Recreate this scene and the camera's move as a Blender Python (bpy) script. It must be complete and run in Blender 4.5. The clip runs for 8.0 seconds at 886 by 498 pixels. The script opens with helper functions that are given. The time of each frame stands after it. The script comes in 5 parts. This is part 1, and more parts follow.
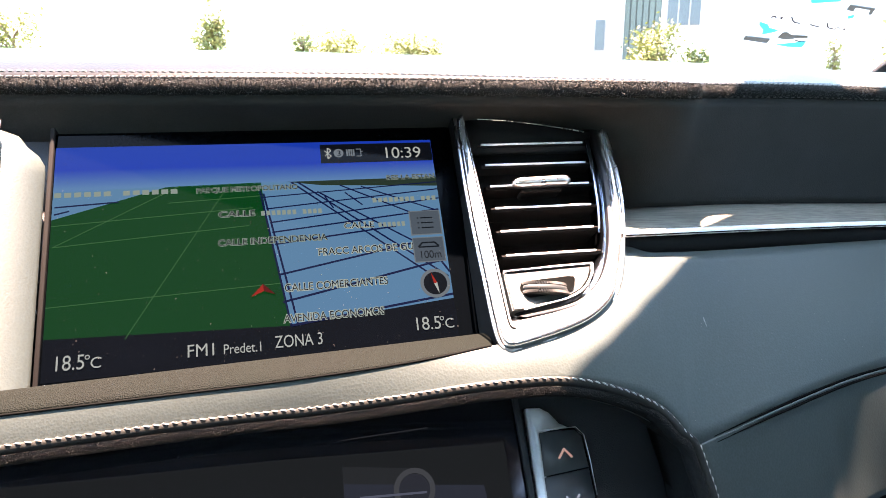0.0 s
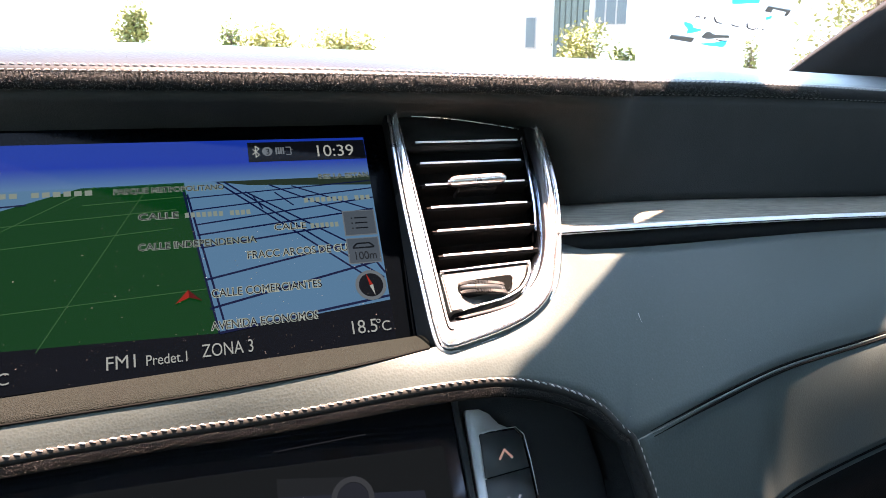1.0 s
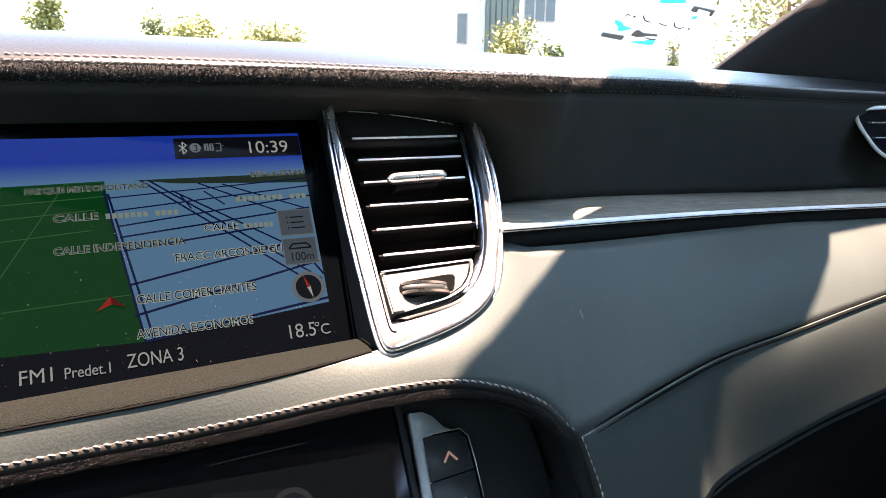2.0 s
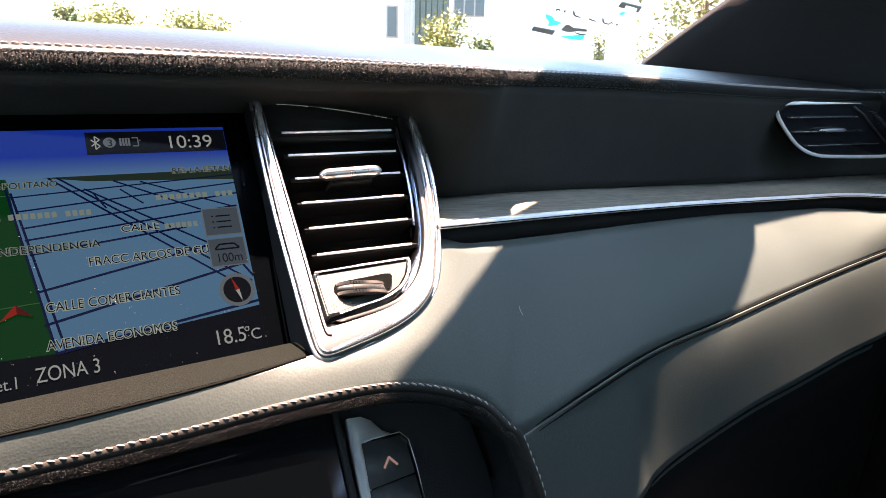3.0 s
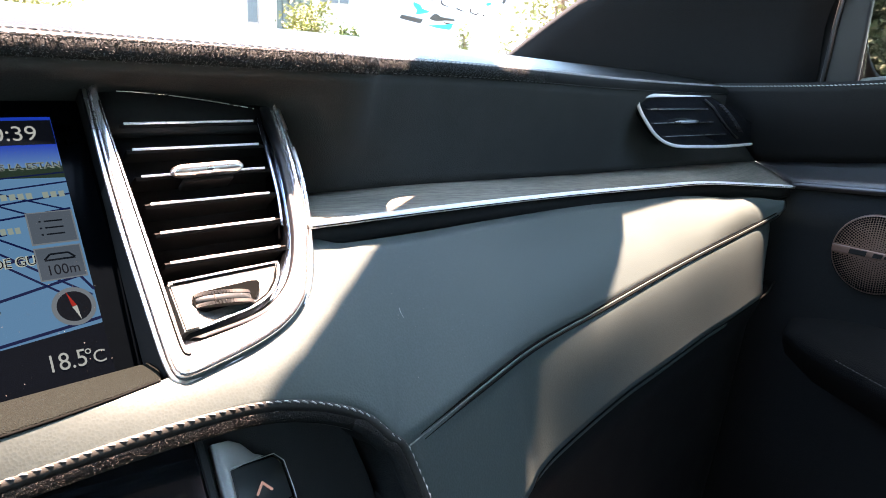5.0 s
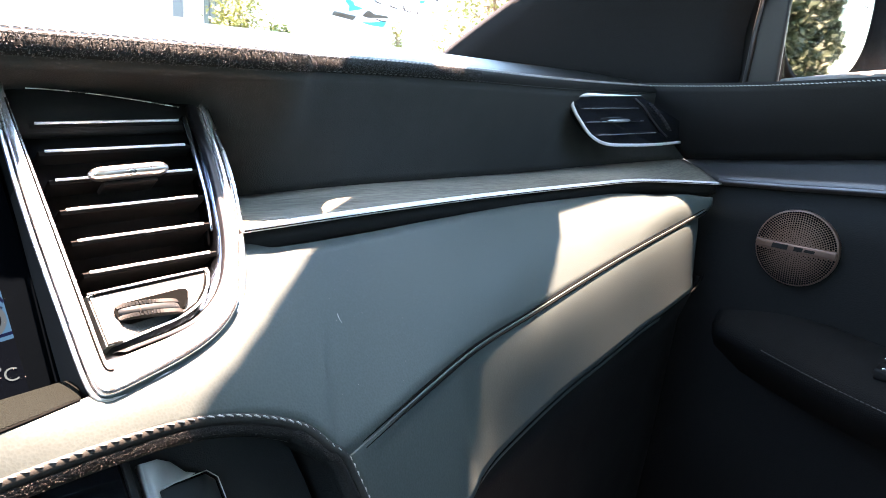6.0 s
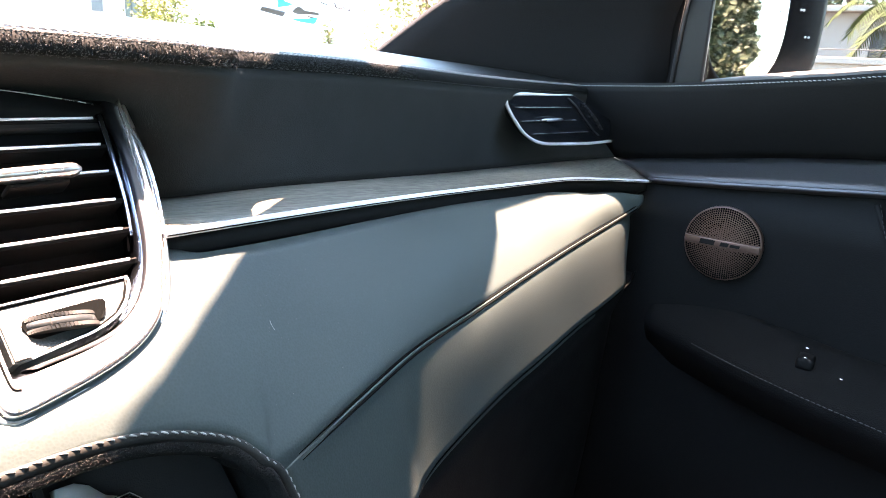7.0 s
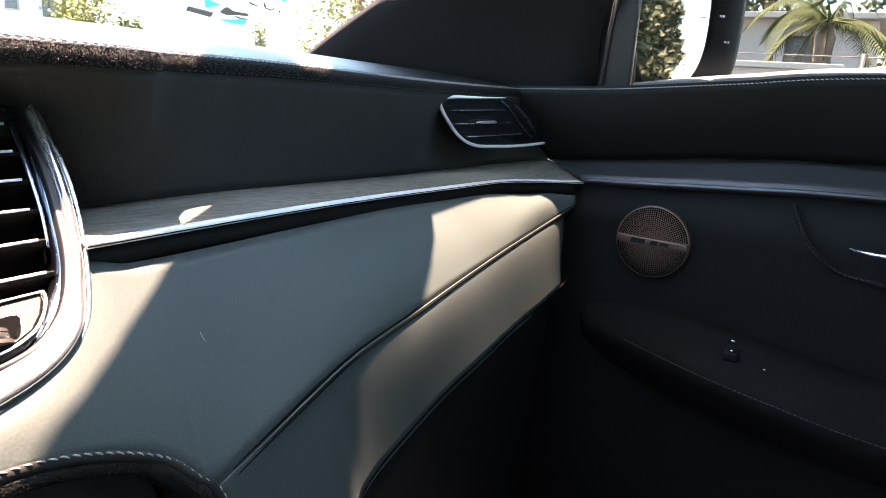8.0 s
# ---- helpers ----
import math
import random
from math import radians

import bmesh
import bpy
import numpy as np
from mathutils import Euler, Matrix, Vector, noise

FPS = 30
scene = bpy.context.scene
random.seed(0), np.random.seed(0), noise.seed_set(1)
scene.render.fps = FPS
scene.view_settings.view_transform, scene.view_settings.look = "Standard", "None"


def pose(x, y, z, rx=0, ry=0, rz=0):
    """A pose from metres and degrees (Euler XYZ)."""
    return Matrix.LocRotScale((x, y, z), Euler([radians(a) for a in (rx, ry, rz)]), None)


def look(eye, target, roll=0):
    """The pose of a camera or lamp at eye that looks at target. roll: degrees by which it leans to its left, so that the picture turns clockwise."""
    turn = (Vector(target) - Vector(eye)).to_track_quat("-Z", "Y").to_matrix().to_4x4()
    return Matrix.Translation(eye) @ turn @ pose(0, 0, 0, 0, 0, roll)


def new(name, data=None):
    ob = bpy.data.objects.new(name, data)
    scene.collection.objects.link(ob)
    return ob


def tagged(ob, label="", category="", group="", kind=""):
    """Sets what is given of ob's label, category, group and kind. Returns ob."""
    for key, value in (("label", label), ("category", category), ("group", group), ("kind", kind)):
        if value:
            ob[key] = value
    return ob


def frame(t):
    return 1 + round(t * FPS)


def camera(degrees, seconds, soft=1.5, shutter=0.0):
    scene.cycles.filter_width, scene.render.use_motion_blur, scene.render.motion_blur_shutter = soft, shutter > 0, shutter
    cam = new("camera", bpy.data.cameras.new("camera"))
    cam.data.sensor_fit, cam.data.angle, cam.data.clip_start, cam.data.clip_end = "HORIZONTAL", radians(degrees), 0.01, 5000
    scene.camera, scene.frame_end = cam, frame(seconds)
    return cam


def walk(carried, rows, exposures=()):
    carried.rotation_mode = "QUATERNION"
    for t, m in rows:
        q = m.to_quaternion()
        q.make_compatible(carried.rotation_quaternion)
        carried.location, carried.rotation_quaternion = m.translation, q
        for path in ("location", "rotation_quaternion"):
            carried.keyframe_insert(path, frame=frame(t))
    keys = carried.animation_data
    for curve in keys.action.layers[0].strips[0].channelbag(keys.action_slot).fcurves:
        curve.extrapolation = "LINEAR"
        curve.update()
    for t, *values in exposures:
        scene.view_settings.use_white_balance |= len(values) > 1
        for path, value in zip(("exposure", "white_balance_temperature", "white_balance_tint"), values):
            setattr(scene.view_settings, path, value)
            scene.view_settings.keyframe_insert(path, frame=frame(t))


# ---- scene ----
cam = camera(66.3, 8.0, 0.75)
PATH = [
    (0, (0.01, 0.017, 1.189), (0.471, 1.904, 0.71), -0.1),
    (0.5, (0.011, 0.021, 1.189), (0.562, 1.882, 0.705), 0.1),
    (1, (0.012, 0.024, 1.189), (0.653, 1.855, 0.7), 0.3),
    (1.5, (0.012, 0.028, 1.189), (0.741, 1.824, 0.695), 0.6),
    (3, (0.015, 0.041, 1.188), (1.005, 1.702, 0.675), 1.5),
    (3.5, (0.018, 0.046, 1.188), (1.085, 1.656, 0.67), 1.7),
    (4, (0.02, 0.05, 1.187), (1.165, 1.605, 0.666), 2.1),
    (4.5, (0.022, 0.054, 1.187), (1.241, 1.549, 0.662), 2.4),
    (6, (0.028, 0.063, 1.187), (1.45, 1.367, 0.663), 3.1),
    (6.5, (0.029, 0.065, 1.187), (1.516, 1.297, 0.669), 3.4),
    (7, (0.033, 0.068, 1.186), (1.577, 1.229, 0.671), 3.6),
    (7.5, (0.032, 0.067, 1.187), (1.63, 1.158, 0.68), 3.7),
    (8, (0.035, 0.068, 1.187), (1.684, 1.083, 0.688), 3.8),
]
EXPOSURE = 3.85
EXPOSURES = [(t, EXPOSURE + stops, kelvin, tint) for t, stops, kelvin, tint in (
    (0, 0.88, 7200, 9.5), (0.5, 0.78, 7200, 9.5), (1.5, 0.42, 7300, 9.5), (3, 0.15, 7350, 10), (3.5, 0.13, 7350, 10), (4, 0.32, 7250, 9.5), (4.5, 0.60, 7200, 9.5),
    (6, 1.06, 7250, 9.5), (6.5, 1.13, 7300, 9.5), (7, 1.10, 7300, 9.5), (7.5, 0.87, 7400, 9.5), (8, 0.34, 7550, 10))]
walk(cam, [(t, look(eye, target, roll)) for t, eye, target, roll in PATH], EXPOSURES)

# ---- world, sun, exposure ----
SUN_TO = Vector((0.03, 0.17, 0.985)).normalized()
world = bpy.data.worlds.new("daylight")
scene.world = world
world.use_nodes = True
wn = world.node_tree
sky = wn.nodes.new("ShaderNodeTexSky")
sky.sky_type = "NISHITA"
sky.sun_disc = False
sky.dust_density = 0.8
sky.ozone_density = 1.5
sky.sun_elevation = math.asin(SUN_TO.z)
sky.sun_rotation = math.atan2(SUN_TO.x, SUN_TO.y)
wn.links.new(sky.outputs[0], wn.nodes["Background"].inputs[0])
wn.nodes["Background"].inputs[1].default_value = 0.110
sun = new("sun", bpy.data.lights.new("sun", "SUN"))
sun.data.energy = 5.0
sun.data.angle = radians(0.55)
sun.data.color = (1.0, 0.69, 0.595)
sun.matrix_world = look((0, 0, 0), -SUN_TO)


# ---- materials ----
def surface(name, color, rough=0.5, metal=0.0, grain=0.0, size=0.002, vary=0.12, patch=0.05, spec=0.5, coat=0.0, kind="noise", random_tint=0.0):
    """A procedural surface: base colour with fine grain and broad patches, and a bump of the given height at the given feature size in metres."""
    m = bpy.data.materials.new(name)
    m.use_nodes = True
    t = m.node_tree
    b = t.nodes["Principled BSDF"]
    b.inputs["Roughness"].default_value = rough
    b.inputs["Metallic"].default_value = metal
    b.inputs["Specular IOR Level"].default_value = spec
    b.inputs["Coat Weight"].default_value = coat
    b.inputs["Coat Roughness"].default_value = 0.06
    co = t.nodes.new("ShaderNodeNewGeometry")
    fine = t.nodes.new("ShaderNodeTexVoronoi" if kind == "voronoi" else "ShaderNodeTexNoise")
    fine.inputs["Scale"].default_value = 1.0 / size
    broad = t.nodes.new("ShaderNodeTexNoise")
    broad.inputs["Scale"].default_value = 1.0 / patch
    broad.inputs["Detail"].default_value = 5
    for n in (fine, broad):
        t.links.new(co.outputs["Position"], n.inputs["Vector"])
    ramp = t.nodes.new("ShaderNodeMix")
    ramp.data_type = "RGBA"
    ramp.inputs["A"].default_value = (*[c * (1 - vary) for c in color], 1)
    ramp.inputs["B"].default_value = (*[min(1, c * (1 + vary)) for c in color], 1)
    add = t.nodes.new("ShaderNodeMath")
    add.operation = "MULTIPLY_ADD"
    t.links.new(fine.outputs[0], add.inputs[0])
    add.inputs[1].default_value = 0.9
    half = t.nodes.new("ShaderNodeMath")
    half.operation = "MULTIPLY_ADD"
    half.inputs[1].default_value = 0.9
    half.inputs[2].default_value = -0.4
    t.links.new(broad.outputs[0], half.inputs[0])
    t.links.new(half.outputs[0], add.inputs[2])
    t.links.new(add.outputs[0], ramp.inputs["Factor"])
    last = ramp.outputs["Result"]
    if random_tint:
        info = t.nodes.new("ShaderNodeObjectInfo")
        hsv = t.nodes.new("ShaderNodeHueSaturation")
        mm = t.nodes.new("ShaderNodeMapRange")
        mm.inputs["To Min"].default_value = 1 - random_tint
        mm.inputs["To Max"].default_value = 1 + random_tint
        t.links.new(info.outputs["Random"], mm.inputs["Value"])
        t.links.new(mm.outputs["Result"], hsv.inputs["Value"])
        t.links.new(last, hsv.inputs["Color"])
        last = hsv.outputs["Color"]
    t.links.new(last, b.inputs["Base Color"])
    if grain:
        bump = t.nodes.new("ShaderNodeBump")
        bump.inputs["Distance"].default_value = grain
        bump.inputs["Strength"].default_value = 1.0
        t.links.new(fine.outputs[0], bump.inputs["Height"])
        t.links.new(bump.outputs["Normal"], b.inputs["Normal"])
    wear = t.nodes.new("ShaderNodeMapRange")
    wear.inputs["To Min"].default_value = max(0.02, rough * 0.85)
    wear.inputs["To Max"].default_value = min(1.0, rough * 1.15)
    t.links.new(broad.outputs[0], wear.inputs["Value"])
    t.links.new(wear.outputs["Result"], b.inputs["Roughness"])
    return m


def glass(name, tint=(1, 1, 1), rough=0.0):
    m = bpy.data.materials.new(name)
    m.use_nodes = True
    t = m.node_tree
    t.nodes.remove(t.nodes["Principled BSDF"])
    out = t.nodes["Material Output"]
    tr = t.nodes.new("ShaderNodeBsdfTransparent")
    tr.inputs[0].default_value = (*tint, 1)
    gl = t.nodes.new("ShaderNodeBsdfGlossy")
    gl.inputs["Roughness"].default_value = 0.02
    lw = t.nodes.new("ShaderNodeLayerWeight")
    pw = t.nodes.new("ShaderNodeMath")
    pw.operation = "POWER"
    pw.inputs[1].default_value = 5.0
    t.links.new(lw.outputs["Facing"], pw.inputs[0])
    fr = t.nodes.new("ShaderNodeMath")
    fr.operation = "MULTIPLY_ADD"
    fr.inputs[1].default_value = 0.10
    fr.inputs[2].default_value = 0.01
    t.links.new(pw.outputs[0], fr.inputs[0])
    mix = t.nodes.new("ShaderNodeMixShader")
    t.links.new(fr.outputs[0], mix.inputs[0])
    t.links.new(tr.outputs[0], mix.inputs[1])
    t.links.new(gl.outputs[0], mix.inputs[2])
    t.links.new(mix.outputs[0], out.inputs[0])
    return m


def glow(name, color, strength):
    """A lit area of the display: it gives off light behind a glossy pane."""
    m = bpy.data.materials.new(name)
    m.use_nodes = True
    b = m.node_tree.nodes["Principled BSDF"]
    b.inputs["Base Color"].default_value = (0.0005, 0.0007, 0.0010, 1)
    b.inputs["Roughness"].default_value = 0.1
    b.inputs["Specular IOR Level"].default_value = 0.05
    b.inputs["Emission Color"].default_value = (*color, 1)
    b.inputs["Emission Strength"].default_value = strength
    return m


leather = surface("leather", (0.0440, 0.0572, 0.0552), 0.50, spec=0.32, grain=0.000045, size=0.0010, vary=0.13, patch=0.06, kind="voronoi")
leather_top = surface("leather_top", (0.0105, 0.0107, 0.0108), 0.34, spec=0.085, grain=0.00006, size=0.0010, vary=0.12, patch=0.05, kind="voronoi")
vinyl_bar = surface("vinyl_bar", (0.0028, 0.0039, 0.0032), 0.75, spec=0.05, grain=0.0003, size=0.0006, vary=0.45, patch=0.03, kind="voronoi")
plate_vinyl = surface("plate_vinyl", (0.021, 0.026, 0.025), 0.5, grain=0.0001, size=0.0009, vary=0.15, kind="voronoi")
# darker copy of suede, so the sunlit rolls don't come out too bright
suede_dimmed = surface("suede_dimmed", (0.0115, 0.0122, 0.0118), 0.95, grain=0.0003, size=0.0007, vary=0.4, patch=0.004, spec=0.05)
suede = surface("suede", (0.0290, 0.0305, 0.0298), 0.95, grain=0.0003, size=0.0007, vary=0.25, patch=0.02, spec=0.1)
black_plastic = surface("black_plastic", (0.022, 0.022, 0.023), 0.5, grain=0.0002, size=0.0006, vary=0.2)
gloss_black = surface("gloss_black", (0.010, 0.011, 0.013), 0.08, vary=0.3, patch=0.03)
slat_black = surface("slat_black", (0.011, 0.0108, 0.0105), 0.7, vary=0.2, spec=0.15)
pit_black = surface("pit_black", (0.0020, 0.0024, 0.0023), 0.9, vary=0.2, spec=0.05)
slat_dark = surface("slat_dark", (0.0052, 0.0050, 0.0048), 0.8, vary=0.2, spec=0.08)
door_plastic = surface("door_plastic", (0.0080, 0.0080, 0.0079), 0.65, spec=0.12, grain=0.0001, size=0.0013, vary=0.2, kind="voronoi")
# white diffuse share keeps it bright where it would mirror the dark cabin
chrome = surface("chrome", (0.93, 0.935, 0.95), 0.17, metal=0.86, vary=0.05, patch=0.02)
# slate base stands in for the dark cabin and sky it would reflect
slate_chrome = surface("slate_chrome", (0.25, 0.29, 0.35), 0.16, metal=1.0, vary=0.05, patch=0.02)
# mostly white diffuse base in place of bright reflections on metal
bright_trim = surface("bright_trim_metal", (0.92, 0.92, 0.92), 0.38, metal=0.25, vary=0.04)
satin = surface("satin_metal", (0.72, 0.72, 0.72), 0.28, metal=1.0, vary=0.05, patch=0.02)
# leather for the hem roll with its shade put into the colour
hem_leather_shaded = surface("hem_leather_shaded", (0.016, 0.0165, 0.0150), 0.6, spec=0.2, grain=0.00004, size=0.0007, vary=0.2, patch=0.02, kind="voronoi")
thread = surface("thread", (0.31, 0.30, 0.28), 0.7, grain=0.0001, size=0.0004, vary=0.15)
thread_dark = surface("thread_dark", (0.05, 0.05, 0.05), 0.7, vary=0.15)
pillar_cloth = surface("pillar_cloth", (0.0082, 0.0083, 0.0086), 0.9, spec=0.1, grain=0.0003, size=0.0008, vary=0.2)
headliner = surface("headliner", (0.17, 0.165, 0.16), 0.95, grain=0.0004, size=0.001, vary=0.1)
pane = glass("window_glass", (0.93, 0.96, 0.95))
mirror_glass = surface("mirror_glass", (0.80, 0.82, 0.84), 0.02, metal=1.0, vary=0.01)
car_paint = surface("car_paint", (0.02, 0.02, 0.022), 0.25, coat=1.0, vary=0.1)


# ---- building blocks ----
def S(u, v, n):
    """A place on the sloping centre stack: across, down the slope and out of it, from the middle of the display's top edge."""
    return Vector((u, 0.36 - v * 0.5736 - n * 0.8192, 1.16 - v * 0.8192 + n * 0.5736))


def spline(pts, count):
    """count points along a smooth curve through pts, evenly by arc length."""
    p = [Vector(q) for q in pts]
    p = [2 * p[0] - p[1]] + p + [2 * p[-1] - p[-2]]
    dense = []
    for i in range(1, len(p) - 2):
        for k in range(24):
            t = k / 24
            a, b, c, d = p[i - 1], p[i], p[i + 1], p[i + 2]
            dense.append(0.5 * (2 * b + (c - a) * t + (2 * a - 5 * b + 4 * c - d) * t * t + (3 * b - a - 3 * c + d) * t ** 3))
    dense.append(p[-2])
    run = [0.0]
    for a, b in zip(dense, dense[1:]):
        run.append(run[-1] + (b - a).length)
    out, j = [], 0
    for k in range(count):
        want = run[-1] * k / (count - 1)
        while j < len(run) - 2 and run[j + 1] < want:
            j += 1
        span = run[j + 1] - run[j]
        out.append(dense[j].lerp(dense[j + 1], (want - run[j]) / span if span else 0))
    return out


def link(name, bm, material, parent=None, label="", smooth=True):
    me = bpy.data.meshes.new(name)
    bm.to_mesh(me)
    bm.free()
    if smooth:
        for f in me.polygons:
            f.use_smooth = True
    me.materials.append(material)
    ob = new(name, me)
    if parent:
        ob.parent = parent
    if label:
        tagged(ob, label)
    return ob


part = link


def thing(name, label, category, group="", kind=""):
    return tagged(new(name), label, category, group, kind)


def grid(bm, rows):
    """Quads between rows of points of equal length."""
    vs = [[bm.verts.new(p) for p in row] for row in rows]
    for a, b in zip(vs, vs[1:]):
        for i in range(len(a) - 1):
            bm.faces.new((a[i], a[i + 1], b[i + 1], b[i]))
    return vs


def sheet(rows, depth, away):
    """A panel with thickness: the rows in front, and the same rows set back by depth along away."""
    bm = bmesh.new()
    away = Vector(away).normalized() * depth
    front = grid(bm, rows)
    back = grid(bm, [[Vector(p) + away for p in row] for row in rows])
    rim = [(front[0], back[0]), (front[-1], back[-1])]
    for a, b in rim:
        for i in range(len(a) - 1):
            bm.faces.new((a[i], a[i + 1], b[i + 1], b[i]))
    for j in range(len(front) - 1):
        for i in (0, -1):
            bm.faces.new((front[j][i], front[j + 1][i], back[j + 1][i], back[j][i]))
    bmesh.ops.recalc_face_normals(bm, faces=bm.faces)
    return bm


def tube(pts, radius, sides=8, bm=None, flat=1.0, up=(0, 0, 1), caps=True):
    """A bar along pts; radius a number or one per point; flat squeezes it along up."""
    bm = bm or bmesh.new()
    pts = [Vector(p) for p in pts]
    rings = []
    for i, p in enumerate(pts):
        way = (pts[min(i + 1, len(pts) - 1)] - pts[max(i - 1, 0)]).normalized()
        side = way.cross(Vector(up))
        side = side.normalized() if side.length > 1e-6 else Vector((1, 0, 0))
        top = side.cross(way).normalized()
        r = radius[i] if isinstance(radius, (list, tuple)) else radius
        rings.append([bm.verts.new(p + side * (r * math.cos(a)) + top * (r * flat * math.sin(a))) for a in [2 * math.pi * k / sides for k in range(sides)]])
    for a, b in zip(rings, rings[1:]):
        for k in range(sides):
            bm.faces.new((a[k], a[(k + 1) % sides], b[(k + 1) % sides], b[k]))
    if caps:
        bm.faces.new(rings[0][::-1])
        bm.faces.new(rings[-1])
    return bm


def profile_sweep(pts, outs, ups, shape):
    """Sweeps a closed cross-section, pairs of (out, up), along pts with the given axes at each."""
    bm = bmesh.new()
    rings = [[bm.verts.new(p + o * a + u * b) for a, b in shape] for p, o, u in zip(pts, outs, ups)]
    n = len(shape)
    for a, b in zip(rings, rings[1:]):
        for k in range(n):
            bm.faces.new((a[k], a[(k + 1) % n], b[(k + 1) % n], b[k]))
    bm.faces.new(rings[0][::-1])
    bm.faces.new(rings[-1])
    bmesh.ops.recalc_face_normals(bm, faces=bm.faces)
    return bm


def block(bm, lo, hi, bevel=0.0, m=None):
    """A box between two corners, with rounded edges."""
    r = bmesh.ops.create_cube(bm, size=1.0)
    lo, hi = Vector(lo), Vector(hi)
    for v in r["verts"]:
        v.co = Vector([(lo[k] + hi[k]) / 2 + v.co[k] * (hi[k] - lo[k]) for k in range(3)])
    if bevel:
        edges = list({e for v in r["verts"] for e in v.link_edges})
        r2 = bmesh.ops.bevel(bm, geom=edges, offset=bevel, segments=2, affect="EDGES", profile=0.6)
        verts = list({v for f in r2["faces"] for v in f.verts} | {v for v in r["verts"] if v.is_valid})
    else:
        verts = r["verts"]
    if m:
        bmesh.ops.transform(bm, matrix=m, verts=verts)
    return bm


def stack_pose(u=0.0, v=0.0, n=0.0):
    """Axes of the centre stack: x across, y up the slope, z out of it."""
    return Matrix.Translation(S(u, v, n)) @ Matrix.Rotation(radians(55), 4, "X")


# ---- dashboard ----
dash = thing("dashboard", "dark leather and suede car dashboard with stitched seams", "dashboard")

LIP = [(0.1680, 0.3026, 1.1190), (0.219, 0.312, 1.116), (0.272, 0.321, 1.113), (0.345, 0.331, 1.109), (0.413, 0.339, 1.105),
       (0.50, 0.3465, 1.100), (0.592, 0.352, 1.095), (0.648, 0.344, 1.091), (0.704, 0.317, 1.088)]
SHELF = [(0.1750, 0.350, 1.1224), (0.200, 0.3505, 1.1213), (0.27, 0.352, 1.120), (0.39, 0.372, 1.112), (0.477, 0.388, 1.106), (0.58, 0.402, 1.101), (0.66, 0.402, 1.099), (0.737, 0.372, 1.103)]
EDGE = [(-0.60, 0.400, 1.190), (-0.30, 0.388, 1.191), (-0.12, 0.374, 1.191), (0.0, 0.354, 1.1905), (0.10, 0.341, 1.1897), (0.15, 0.334, 1.189), (0.182, 0.325, 1.1884), (0.20, 0.3215, 1.188), (0.217, 0.328, 1.1877), (0.236, 0.345, 1.1874), (0.30, 0.3525, 1.1865), (0.38, 0.359, 1.184), (0.46, 0.369, 1.181),
        (0.56, 0.387, 1.1785), (0.64, 0.399, 1.177), (0.70, 0.402, 1.176), (0.76, 0.393, 1.175)]
N = 61
lip, shelf, edge = spline(LIP, N), spline(SHELF, N), spline(EDGE, N)
back = Vector((0, 1, 0))

# top pad: from the stitched edge it swells up to its crest and runs down to the cowl; a tight roll near the display, broad and flat towards the door
def ease(a, b, x):
    q = min(1.0, max(0.0, (x - a) / (b - a)))
    return q * q * (3 - 2 * q)


def pad_z(p, y):
    """Height of the pad at depth y behind the edge point p."""
    far = 1.2125 - 0.0075 * max(0, p.x) / 0.3 - 0.004 * max(0, p.x - 0.3) / 0.3
    # ridge drawn close near the display so the pad mirrors less sky there
    ridge = p.y + 0.055 + (0.495 - p.y) * ease(0.06, 0.26, p.x)
    # scaled from the camera's height to keep the skyline it sees
    crest = 1.187 + (far - 1.187) * (ridge - 0.05) / 0.50
    if y < ridge:
        return p.z + (crest - p.z) * math.sin((y - p.y) / (ridge - p.y) * math.pi / 2) ** 0.8
    q = (y - ridge) / (0.97 - ridge)
    return crest - (crest - 1.122) * q ** 1.8


rows = []
for s in (0, 0.006, 0.014, 0.025, 0.04, 0.06, 0.085, 0.11, 0.15, 0.20, 0.26, 0.33, 0.42, 0.55, 0.7, 0.85, 1.0):
    rows.append([(p.x * (1 + 0.1 * s), p.y + (0.97 - p.y) * s, pad_z(p, p.y + (0.97 - p.y) * s)) for p in edge])
part("top_pad", sheet(rows, 0.004, (0, 0.2, -1)), leather_top, dash, "grained leather top pad, sunlit")

# suede face below the pad: a soft roll under the stitched edge, set back behind the display and the vent
def at_x(line, x):
    for a, b in zip(line, line[1:]):
        if a.x <= x <= b.x:
            return a.lerp(b, (x - a.x) / (b.x - a.x))
    return line[0] if x < line[0].x else line[-1]


ROLL = 0.0048
edge_long, shelf_long = spline(EDGE, 300), spline(SHELF, 200)
columns = []
for i in range(161):
    x = -0.60 + 1.345 * i / 160
    a, near = at_x(edge_long, x), ease(0.168, 0.205, x)
    b = Vector((x, 0.378, 1.11)).lerp(at_x(shelf_long, max(x, 0.150)), near)
    b.x = x
    col = [Vector((x, a.y - ROLL * math.sin(w), a.z - ROLL * (1 - math.cos(w)))) for w in [radians(15 * k) for k in range(9)]]
    c = col[-1]
    for k in range(1, 13):
        q = k / 12
        y_free = c.y + (b.y - c.y) * min(1.0, q * 3.0) ** 0.8
        col.append(Vector((x, y_free * (1 - near) + (c.y + (b.y - c.y) * q) * near + 0.010 * ease(0.49, 0.55, x) * math.sin(math.pi * q), c.z + (b.z - c.z) * q)))
    columns.append(col)
